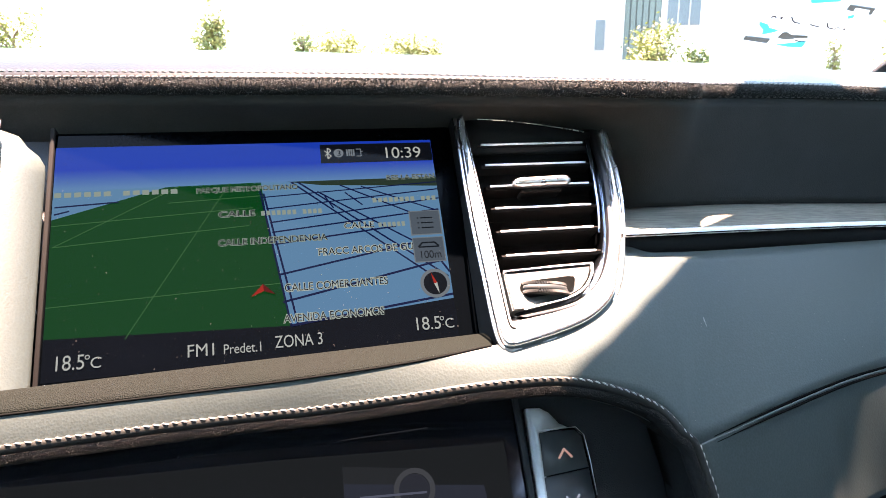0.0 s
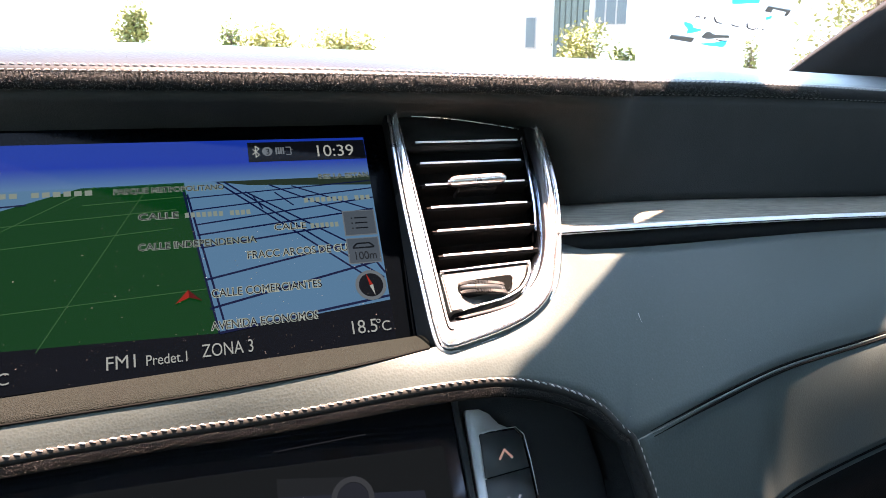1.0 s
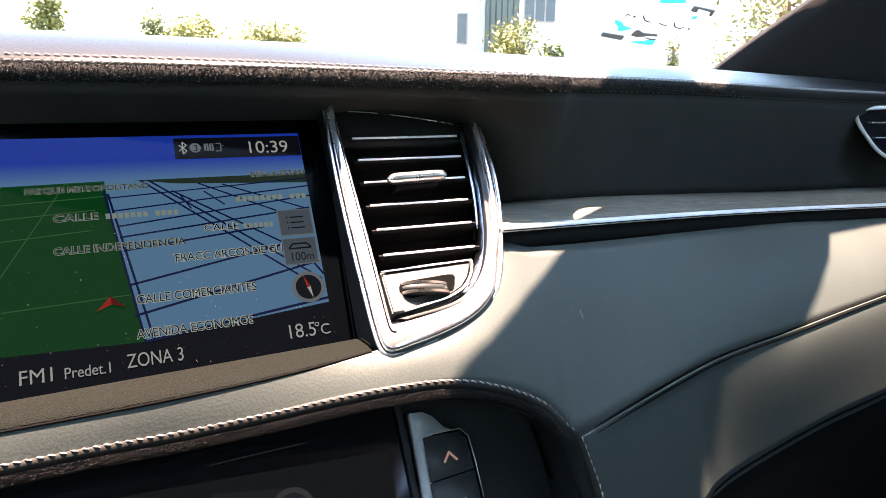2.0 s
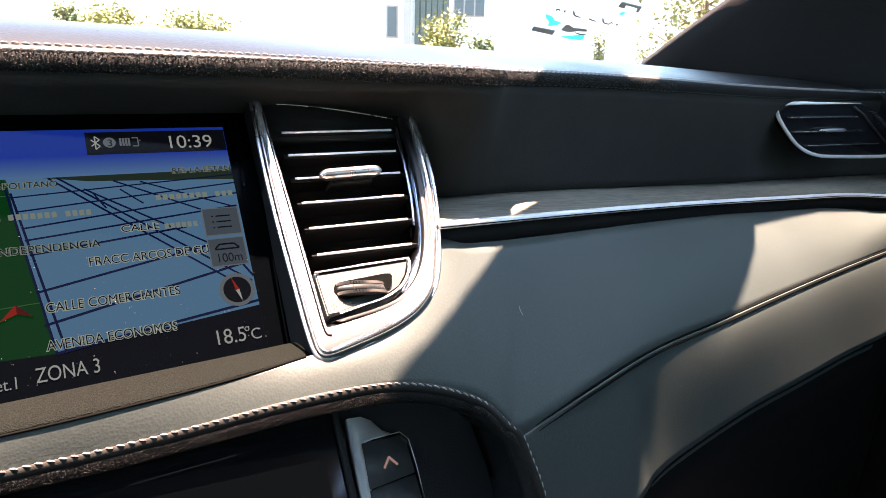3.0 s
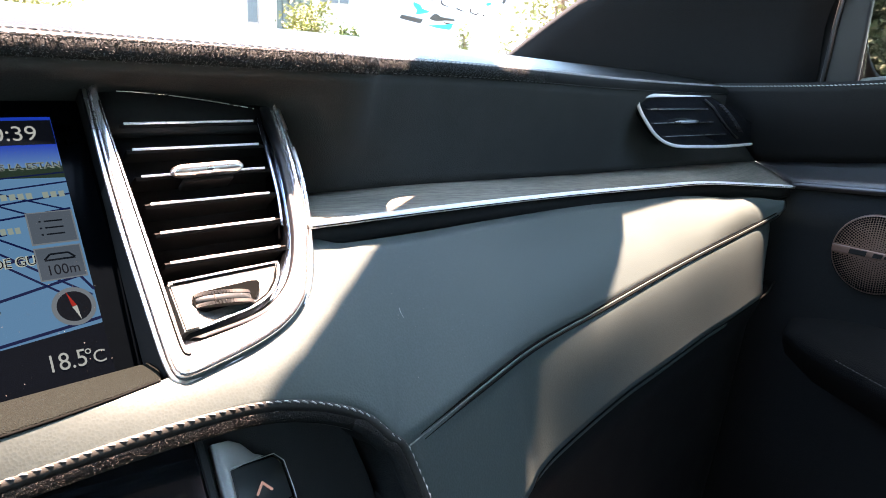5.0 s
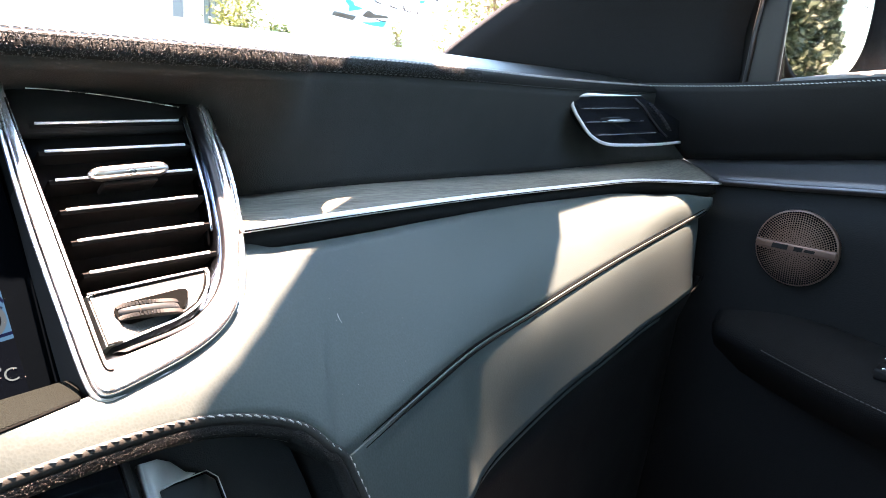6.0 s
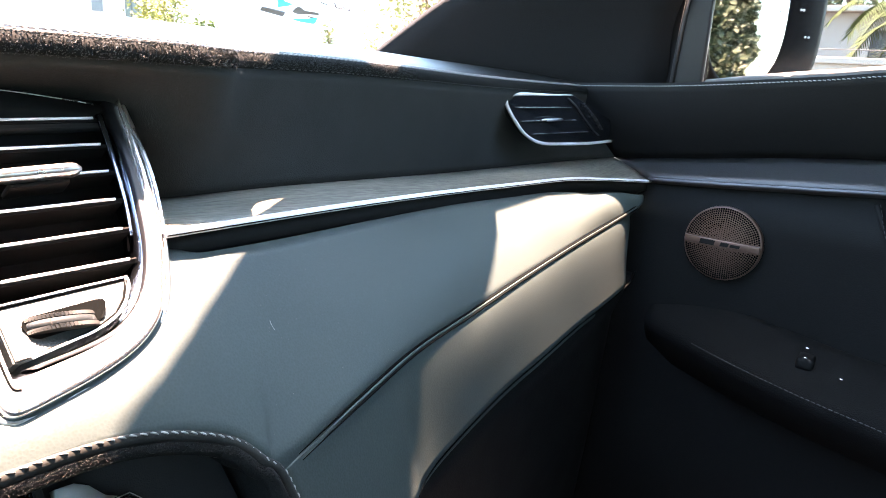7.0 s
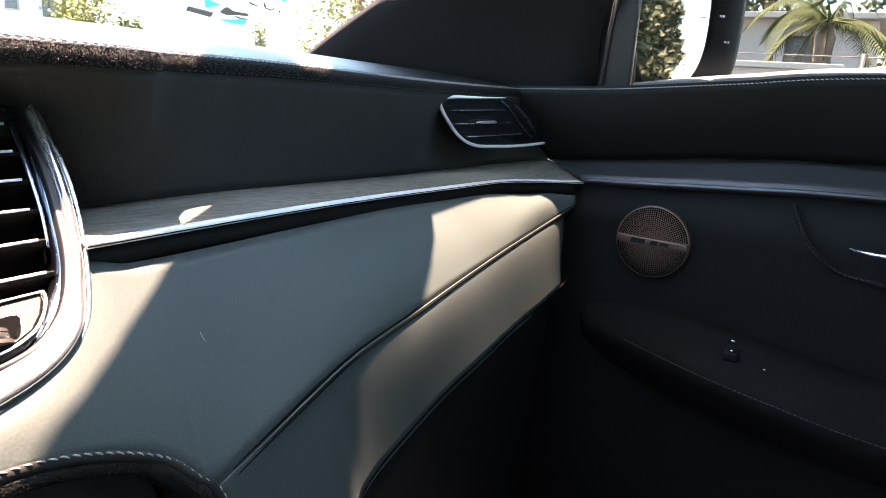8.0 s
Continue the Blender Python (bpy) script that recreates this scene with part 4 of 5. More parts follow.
# darkened suede stands in for deep shade under the hem
part("hem_underside", sheet(rows, 0.002, (0, 0.3, -1)), suede_dimmed, dash)
top_fine = spline(EDGE[1:], 400)
stitches("pad_stitching", [Vector((p.x, p.y + 0.0045, pad_z(p, p.y + 0.0045) + 0.0003)) for p in top_fine], 0.0036, 0.0025, 0.00034, thread, dash, (0, -0.4, 0.9), 0.25, "white contrast stitching")
stitches("pad_stitching", [p + Vector((0, 0.0005, 0.0008)) for p in top_fine], 0.0036, 0.0025, 0.00034, thread, dash, (0, -0.6, 0.8), -0.25)
stitches("edge_stitching", [p + Vector((0, -0.0042, -0.0065)) for p in top_fine[190:]], 0.0042, 0.0026, 0.0004, thread_dark, dash, (0, -0.8, 0.6))
# perforations in the pad's far end
bm = bmesh.new()
for r in range(2):
    for k in range(170, 395, 1):
        p = top_fine[k] + Vector((0, 0.0085 + 0.0035 * r, 0))
        p.z = pad_z(top_fine[k], p.y) + 0.0004
        bmesh.ops.create_circle(bm, cap_ends=True, segments=6, radius=0.00055, matrix=Matrix.Translation(p) @ Matrix.Rotation(radians(18), 4, "X"))
tagged(part("perforation", bm, black_plastic, dash, smooth=False), kind="stuff")


def nap(name, line, count, spread, parent, seed, material, length=(0.0005, 0.0013), width=(0.00012, 0.00034)):
    """Short fibres that stand out along an edge."""
    r = random.Random(seed)
    bm = bmesh.new()
    for k in range(count):
        i = r.uniform(0, len(line) - 1.001)
        a = line[int(i)].lerp(line[int(i) + 1], i % 1)
        q = r.random() ** 1.6
        if spread is None:
            w = radians(5 + 125 * q)
            p = a + Vector((0, -ROLL * math.sin(w), -ROLL * (1 - math.cos(w))))
        else:
            p = a + Vector((0, spread[0].x, spread[0].y)).lerp(Vector((0, spread[1].x, spread[1].y)), q)
        w = Vector((r.gauss(0, 0.5), -0.8 + r.gauss(0, 0.3), 0.5 + r.gauss(0, 0.4))).normalized() * r.uniform(*length)
        s = w.cross(Vector((r.gauss(0, 1), r.gauss(0, 1), r.gauss(0, 1)))).normalized() * r.uniform(*width)
        bm.faces.new((bm.verts.new(p - s), bm.verts.new(p + s), bm.verts.new(p + w)))
    return tagged(part(name, bm, material, parent, smooth=False), kind="stuff")


fibre = surface("fibre", (0.037, 0.041, 0.040), 0.9, vary=0.85, patch=0.0015)
nap("suede_nap", [p for p in top_fine if p.x < 0.375], 21000, None, dash, 3, fibre)
fibre_pale = surface("fibre_pale", (0.024, 0.0235, 0.0225), 0.95, vary=0.35, spec=0.1, patch=0.0015)
nap("hem_nap", [p + d * 0.0066 + Vector((0, -0.0080, 0.0014)) for p, d in zip(hem_fine, hem_in)], 22000, (Vector((0.0012, 0.0010)), Vector((-0.0004, -0.0019))), dash, 4, fibre_pale, (0.0003, 0.0008), (0.00008, 0.00020))

# fine dust on the pad and the leather
dust_pale = surface("dust_pale", (0.16, 0.15, 0.14), 0.9)
rnd = random.Random(17)
bm = bmesh.new()
for k in range(200):
    j = rnd.randrange(60, 399)
    p, a = top_fine[j] + Vector((0, 0.010 + 0.05 * rnd.random(), 0)), rnd.random()
    p.z = pad_z(top_fine[j], p.y) + 0.0005
    r = rnd.choice((0.00008, 0.0001, 0.00012, 0.00022))
    bm.faces.new([bm.verts.new(p + Vector((r * math.cos(w), -0.55 * r * math.sin(w), 0.75 * r * math.sin(w)))) for w in (0, 1.3, 2.5, 3.8, 5.1)])
for k in range(130):
    j, a = rnd.randrange(66, 112), rnd.uniform(0.12, 0.92)
    swell = Vector((0, -0.4, 0.9))
    along = (top_line[j + 1].lerp(hem_line[j + 1], a) - top_line[j].lerp(hem_line[j], a)).normalized()
    across = (hem_line[j] - top_line[j]).normalized()
    p = top_line[j].lerp(hem_line[j], a) + swell * (0.0040 * math.sin(math.pi * a) + 0.0003)
    r = rnd.choice((0.00012, 0.00015, 0.00018, 0.00026))
    bm.faces.new([bm.verts.new(p + along * (r * math.cos(w)) + across * (r * math.sin(w))) for w in (0, 1.3, 2.5, 3.8, 5.1)])
tagged(part("dust_specks", bm, dust_pale, dash, "pale dust specks", smooth=False), kind="stuff")

# ---- side air vent ----
side = thing("side_air_vent", "small black air vent with a slim chrome outline", "air vent")
SO, SA, SB = Vector((0.600, 0.392, 1.100)), Vector((0.12, -0.010, -0.0005)), Vector((0, -0.006, 0.0775))
SN = SA.cross(SB).normalized()
SN = SN if SN.y < 0 else -SN


def F(x, z, lift=0.0):
    """A place on the dash face near the door: world x and z, and how far it stands out."""
    b = (z - SO.z + 0.0005 * (x - SO.x) / 0.12) / 0.0775
    return SO + SA * ((x - SO.x) / 0.12) + SB * b + SN * (lift + 0.005)


ring = dense([Vector((a, b, 0)) for a, b in ((0.7225, 1.1220), (0.6750, 1.1214), (0.6290, 1.1226), (0.5910, 1.1251), (0.5650, 1.1335), (0.5450, 1.1473), (0.5320, 1.1590), (0.5296, 1.1653), (0.5358, 1.1680), (0.5490, 1.1692), (0.5830, 1.1690), (0.6320, 1.1692))], 6)
part("chrome_outline", tube([F(p.x, p.y, 0.004) for p in ring], [0.0015] * (len(ring) - 14) + [0.0015 * (14 - k) / 14 + 0.0002 for k in range(14)], 8, up=SN), bright_trim, side, "slim chrome outline")
bm = bmesh.new()
hi = [bm.verts.new(F(p.x, p.y, 0.0030)) for p in ring] + [bm.verts.new(F(0.7150, 1.1440, 0.003))]
lo = [bm.verts.new(v.co - SN * 0.006) for v in hi]
bm.faces.new(hi)
for k in range(len(hi)):
    bm.faces.new((hi[k - 1], hi[k], lo[k], lo[k - 1]))
part("vent_body", bm, gloss_black, side, smooth=False)
for k, (z, a, b) in enumerate(((1.1575, 0.5445, 0.6320), (1.1455, 0.5527, 0.6450), (1.1335, 0.5728, 0.6710))):
    bm = bmesh.new()
    tube([F(a + (b - a) * j / 6, z, 0.0042) for j in range(7)], 0.0012, 6, bm, flat=0.5, up=SB)
    part("slat", bm, black_plastic, side)
    part("slat_edge", tube([F(a + 0.002 + (b - a - 0.004) * j / 6, z + 0.0004, 0.0053) for j in range(7)], 0.00025, 5), satin, side)
part("slider_knob", tube([F(0.5830 + 0.0335 * k / 8, 1.1469, 0.007) for k in range(9)], [0.0008, 0.0016, 0.0019, 0.002, 0.002, 0.002, 0.002, 0.0019, 0.001], 8, flat=0.8, up=SB), satin, side, "small metal slider knob")
part("wheel_frame", tube([F(a, b, 0.0048) for a, b in ((0.6235, 1.1662), (0.6400, 1.1590), (0.6620, 1.1450), (0.6820, 1.1335), (0.6930, 1.1290))], 0.0009, 6), black_plastic, side)
bm = bmesh.new()
for k in range(18):
    q = k / 17
    a, b = 0.6480 + 0.0440 * q, 1.1620 - 0.0260 * q
    tube([F(a, b, 0.0045 + 0.002 * math.sin(q * 3.14)), F(a + 0.008, b - 0.001, 0.0045 + 0.002 * math.sin(q * 3.14))], 0.0004, 5, bm)
part("thumb_wheel", bm, black_plastic, side)

# ---- door fittings ----
speaker = thing("door_speaker", "round perforated metal speaker grille with a plain name bar", "speaker")
SPC = Vector((0.7105, 0.238, 1.038))
# copper tint stands in for a warm reflection on the grille
grille = surface("grille_metal", (0.150, 0.094, 0.073), 0.36, metal=0.6, vary=0.1, patch=0.02)


def on_speaker(a, b, lift=0.0):
    """A place on the grille: along the door towards the back, up, and out."""
    return SPC + Vector((-lift, -a, b))


bm = bmesh.new()
rings = [[on_speaker(r * math.cos(6.2832 * k / 64), r * math.sin(6.2832 * k / 64), h) for k in range(64)] for r, h in ((0.0365, -0.004), (0.0365, 0.002), (0.0355, 0.0032), (0.0345, 0.0030), (0.030, 0.0036), (0.020, 0.0046), (0.010, 0.005), (0.001, 0.0052))]
vs = [[bm.verts.new(p) for p in q] for q in rings]
for a, b in zip(vs, vs[1:]):
    for k in range(64):
        bm.faces.new((a[k - 1], a[k], b[k], b[k - 1]))
part("grille", bm, grille, speaker, "perforated metal grille")
bm = bmesh.new()
for i in range(1, 16):
    r = 0.0040 + 0.0020 * i
    n = 10 + 6 * i
    for k in range(n):
        a, b = r * math.cos(6.2832 * (k + 0.5 * (i % 2)) / n), r * math.sin(6.2832 * (k + 0.5 * (i % 2)) / n)
        if abs(b) < 0.0046:
            continue
        lift = 0.0059 - 0.0026 * (r / 0.035) ** 2
        c = [bm.verts.new(on_speaker(a + q * math.cos(w), b + q * math.sin(w), lift)) for q, w in [(0.00045 + 0.00062 * (i / 15) ** 1.2, 1.047 * j) for j in range(6)]]
        bm.faces.new(c)
tagged(part("perforation", bm, pit_black, speaker, smooth=False), kind="stuff")
bm = bmesh.new()
block(bm, (-0.0352, -0.0034, -0.002), (0.0352, 0.0034, 0.0066), 0.0008, Matrix.Translation(SPC) @ Matrix(((0, 0, -1, 0), (-1, 0, 0, 0), (0, 1, 0, 0), (0, 0, 0, 1))))
part("name_bar", bm, grille, speaker)
bm = bmesh.new()
for a, b, h in ((-0.0205, -0.0065, 0.0024), (-0.001, 0.0065, 0.0020), (0.0080, 0.0170, 0.0014)):
    bm.faces.new([bm.verts.new(on_speaker(x + d, y, 0.0068)) for x, y, d in ((a, -h, 0), (b, -h, 0), (b, h, 0.001), (a, h, 0.001))])
part("name_mark", bm, slat_black, speaker, smooth=False)

ARM = [(0.700, 0.300, 0.945), (0.665, 0.222, 0.940), (0.640, 0.160, 0.938), (0.628, 0.100, 0.934), (0.622, 0.020, 0.928), (0.62, -0.2, 0.92), (0.62, -0.7, 0.92)]
arm_line = dense(ARM, 8)
rows = [[p + Vector((0.06 * q, 0, 0.032 * math.sin(q * 1.6))) for p in arm_line] for q in [k / 6 for k in range(7)]]
rows = [[p + Vector((0.10, 0, -0.07)) for p in arm_line], [p + Vector((0.03, 0, -0.045)) for p in arm_line], [p + Vector((0.004, 0, -0.012)) for p in arm_line]] + rows + [[p + Vector((0.10, 0, 0.02)) for p in arm_line]]
arm = part("armrest", sheet(rows, 0.006, (1, 0, -0.3)), surface("armrest_vinyl", (0.0058, 0.0059, 0.0058), 0.8, spec=0.1, grain=0.0002, size=0.0012, vary=0.15, kind="voronoi"), door, "padded dark armrest")
stitches("armrest_stitching", [p + Vector((-0.0005, 0, 0.002)) for p in arm_line[6:]], 0.0045, 0.0030, 0.0005, surface("thread_grey", (0.06, 0.06, 0.06), 0.7), door, (-1, 0, 0.4))
for y, z, n in ((0.142, 0.968, 2), (0.113, 0.958, 1)):
    sw = part("window_switch", block(bmesh.new(), (0.655, y - 0.007, z - 0.014), (0.680, y + 0.007, z - 0.004), 0.003), door_plastic, door)
    bm = bmesh.new()
    for j in range(n):
        block(bm, (0.6542, y - 0.0018, z - 0.0032 + 0.009 * j), (0.6556, y + 0.0010, z - 0.0018 + 0.009 * j), 0.0004)
    part("switch_mark", bm, chrome, sw)
part("pull_recess", tube([Vector((0.704, 0.119, 1.097)), Vector((0.703, 0.112, 1.080)), Vector((0.703, 0.100, 1.062)), Vector((0.703, 0.076, 1.042)), Vector((0.703, 0.042, 1.037)), Vector((0.703, -0.10, 1.040))], 0.0022, 8), door_plastic, door)
stitches("recess_stitching", spline([(0.6985, 0.116, 1.097), (0.698, 0.104, 1.066), (0.698, 0.078, 1.045), (0.698, 0.040, 1.040), (0.698, -0.10, 1.043)], 80), 0.0045, 0.0028, 0.0004, thread_dark, door, (-1, 0, 0))
part("inner_handle", tube([Vector((0.690, 0.070, 1.0665)), Vector((0.682, 0.055, 1.0665)), Vector((0.680, 0.02, 1.066)), Vector((0.684, -0.03, 1.065))], [0.001, 0.0030, 0.0042, 0.004], 8, flat=0.6), chrome, door, "chrome inner door handle")
stitches("sill_stitching", [p + Vector((-0.0008, 0, -0.003)) for p in spline(BELT, 300)], 0.0036, 0.0027, 0.0004, thread, door, (-1, 0, 0.3), 0.3, "white contrast stitching")
# outer skin below the window and door window
part("outer_skin", sheet([[Vector((0.765, p.y, p.z - 0.004)) for p in belt], [Vector((0.86, p.y, p.z - 0.03)) for p in belt], [Vector((0.93, p.y, 0.95)) for p in belt], [Vector((0.93, p.y, 0.40)) for p in belt]], 0.01, (-1, 0, -0.3)), car_paint, door)
# tint added to hold down the brightness of the view outside
side_pane = glass("side_window_glass", (0.62, 0.65, 0.64))
bm = bmesh.new()
block(bm, (-0.002, -1.0, 0.0), (0.002, 0.29, 0.42), 0.0, Matrix.Translation((0.752, 0, 1.19)) @ Matrix.Rotation(radians(-14), 4, "Y"))
win = part("window_pane", bm, side_pane, door, "side window, tint added to dim the view outside", smooth=False)
win.visible_shadow = False

# ---- door mirror ----
mirror = thing("door_mirror", "black door mirror with glass showing trees", "mirror")
MC = Vector((0.985, 0.315, 1.275))
MX, MY, MZ = Vector((0.844, -0.536, 0)).normalized(), Vector((0, 0, 1)), Vector((-0.536, -0.844, 0)).normalized()


def on_mirror(a, b, lift):
    return MC + MX * a + MY * b + MZ * lift


def rounded(w, h, power, count=48):
    out = []
    for k in range(count):
        t = 6.2832 * k / count
        c, s = math.cos(t), math.sin(t)
        out.append((w * math.copysign(abs(c) ** (2 / power), c), h * math.copysign(abs(s) ** (2 / power), s)))
    return out


bm = bmesh.new()
bm.faces.new([bm.verts.new(on_mirror(a, b, 0.0)) for a, b in [(q - 0.010, h) for q, h in rounded(0.066, 0.085, 2.5)]])
part("glass", bm, mirror_glass, mirror, "mirror glass", smooth=False)
bm = bmesh.new()
rings = []
for w, h, lift, off in ((0.0675, 0.0855, -0.001, -0.010), (0.069, 0.087, 0.005, -0.010), (0.074, 0.091, 0.014, -0.007), (0.087, 0.098, 0.016, 0.006), (0.096, 0.103, 0.004, 0.016), (0.102, 0.106, -0.02, 0.018), (0.092, 0.100, -0.07, 0.015), (0.05, 0.07, -0.11, 0.01)):
    rings.append([bm.verts.new(on_mirror(a + off, b, lift)) for a, b in rounded(w, h, 2.6 if w < 0.08 else 3.2)])
for a, b in zip(rings, rings[1:]):
    for k in range(48):
        bm.faces.new((a[k - 1], a[k], b[k], b[k - 1]))
bm.faces.new(rings[-1])
bmesh.ops.recalc_face_normals(bm, faces=bm.faces)
part("housing", bm, slat_black, mirror, "black plastic housing")
# bright beads added in place of glints on the housing
for a, b in ((0.056, 0.009), (0.061, 0.009), (0.071, -0.023), (0.077, -0.023)):
    bm = bmesh.new()
    bmesh.ops.create_uvsphere(bm, u_segments=8, v_segments=6, radius=0.0016, matrix=Matrix.Translation(on_mirror(a, b, 0.0165)))
    part("housing_glint", bm, bright_trim, mirror)
part("arm", tube([Vector((0.76, 0.40, 1.150)), Vector((0.83, 0.38, 1.152)), Vector((0.90, 0.36, 1.155)), Vector((0.96, 0.35, 1.180))], [0.045, 0.035, 0.028, 0.03], 10, flat=0.45), car_paint, mirror)

sail = part("sail_panel", block(bmesh.new(), (0.742, 0.292, 1.180), (0.750, 0.40, 1.36), 0.003), surface("sail_plastic", (0.0075, 0.0078, 0.0082), 0.5, spec=0.3, vary=0.15), door, "dark grey sail panel")
part("sail_edge", tube([Vector((0.7405, 0.3215, 1.184)), Vector((0.7395, 0.3190, 1.235)), Vector((0.7360, 0.3120, 1.300))], 0.0022, 8), surface("sail_trim", (0.022, 0.022, 0.023), 0.5), door)

# ---- windscreen, its decals and the cabin's shell ----
def glass_z(y):
    return 1.236 + (0.70 - y) * 0.55


screen = tagged(new("windscreen"), "clear car windscreen", "windscreen", kind="structure")
bm = bmesh.new()
rows = [[Vector((x * (1.15 - 0.45 * s), 0.99 - 1.04 * s, glass_z(0.99 - 1.04 * s) + 0.0)) for x in [-1 + 0.1 * k for k in range(21)]] for s in [j / 10 for j in range(11)]]
wp = part("pane", sheet(rows, 0.005, (0, 0.5, 1)), pane, screen)
wp.visible_shadow = False


def decal(name, outline_xy, material, label, category, thick=0.0012):
    bm = bmesh.new()
    hi = [bm.verts.new((x, y, glass_z(y) - 0.003)) for x, y in outline_xy]
    lo = [bm.verts.new((x, y, glass_z(y) - 0.003 - thick)) for x, y in outline_xy]
    bm.faces.new(hi)
    bm.faces.new(lo[::-1])
    for k in range(len(hi)):
        bm.faces.new((hi[k - 1], hi[k], lo[k], lo[k - 1]))
    bmesh.ops.recalc_face_normals(bm, faces=bm.faces)
    return tagged(link(name, bm, material, smooth=False), label, category)


def print_film(name, color, through_light):
    """Thin printed film: daylight shines through its ink."""
    m = surface(name, color, 0.5, vary=0.15, patch=0.01)
    t = m.node_tree
    back = t.nodes.new("ShaderNodeBsdfTranslucent")
    back.inputs["Color"].default_value = (*color, 1)
    mix = t.nodes.new("ShaderNodeMixShader")
    mix.inputs[0].default_value = through_light
    t.links.new(t.nodes["Principled BSDF"].outputs[0], mix.inputs[1])
    t.links.new(back.outputs[0], mix.inputs[2])
    t.links.new(mix.outputs[0], t.nodes["Material Output"].inputs[0])
    return m


cyan = print_film("cyan_print", (0.03, 0.50, 0.74), 0.6)
card = print_film("grey_card", (0.17, 0.22, 0.24), 0.3)
script = surface("black_print", (0.02, 0.02, 0.02), 0.5)
decal("windscreen_card", [(0.5151, 0.6909), (0.5507, 0.6956), (0.5529, 0.7031), (0.5168, 0.6971)], card, "small grey hatched card stuck on the windscreen", "card")
decal("windscreen_card", [(0.597, 0.6386), (0.6342, 0.6434), (0.6391, 0.6529), (0.6339, 0.6522), (0.6301, 0.6461), (0.6082, 0.6425), (0.6117, 0.6485), (0.6001, 0.6463)], card, "grey printed card with a pale middle on the windscreen", "card")
sticker = tagged(new("windscreen_sticker"), "cyan and black printed sticker on the windscreen", "sticker")


def print_on(name, outline_xy, material, label=""):
    """A printed patch of the sticker on the inside of the glass."""
    bm = bmesh.new()
    hi = [bm.verts.new((x, y, glass_z(y) - 0.003)) for x, y in outline_xy]
    lo = [bm.verts.new((x, y, glass_z(y) - 0.0036)) for x, y in outline_xy]
    bm.faces.new(hi)
    bm.faces.new(lo[::-1])
    for k in range(len(hi)):
        bm.faces.new((hi[k - 1], hi[k], lo[k], lo[k - 1]))
    bmesh.ops.recalc_face_normals(bm, faces=bm.faces)
    return part(name, bm, material, sticker, label, smooth=False)


print_on("cyan_patch", [(0.5136, 0.6687), (0.5278, 0.6729), (0.5341, 0.6783), (0.5489, 0.6818), (0.5437, 0.6856), (0.5339, 0.6888), (0.5289, 0.681), (0.5182, 0.6741)], cyan, "bright cyan print")
print_on("cyan_patch", [(0.5677, 0.7061), (0.5873, 0.7030), (0.5993, 0.6984), (0.6047, 0.7060), (0.6053, 0.7106), (0.5838, 0.7092)], cyan, "bright cyan print")
print_on("cyan_patch", [(0.5402, 0.630), (0.576, 0.6286), (0.5813, 0.635), (0.5493, 0.6387)], cyan, "bright cyan print")
print_on("cyan_patch", [(0.6132, 0.6573), (0.6195, 0.6544), (0.6221, 0.6589), (0.6176, 0.6608)], cyan, "bright cyan print")
print_on("grey_picture", [(0.5577, 0.6938), (0.557, 0.6852), (0.5608, 0.6837), (0.5725, 0.6889), (0.594, 0.6899), (0.5987, 0.6939), (0.5837, 0.6943), (0.5749, 0.6964), (0.5693, 0.697)], card, "grey printed picture")
for line in ([(0.5229, 0.6628), (0.5218, 0.6593), (0.5245, 0.6592), (0.5281, 0.6617)], [(0.5329, 0.6616), (0.5334, 0.6607), (0.5359, 0.6642)], [(0.535, 0.6624), (0.5355, 0.6606)],
             [(0.5448, 0.6594), (0.5502, 0.6637), (0.5548, 0.6672)], [(0.5511, 0.6655), (0.5571, 0.6681), (0.565, 0.6697)], [(0.5784, 0.6702), (0.5823, 0.672), (0.5942, 0.6745)],
             [(0.5978, 0.6679), (0.6066, 0.6751)], [(0.6017, 0.6724), (0.6082, 0.676), (0.6174, 0.6777), (0.6172, 0.6739), (0.6229, 0.6766)], [(0.6283, 0.6774), (0.6302, 0.6764), (0.6317, 0.6793)],
             [(0.5815, 0.6968), (0.591, 0.6992), (0.6012, 0.6993)]):
    n = len(line) - 1
    part("script_stroke", tube([Vector((x, y, glass_z(y) - 0.0035)) for x, y in line], [0.0005 + 0.0005 * math.sin(math.pi * (k + 0.6) / (n + 1.2)) for k in range(n + 1)], 5), script, sticker, "black printed stroke")

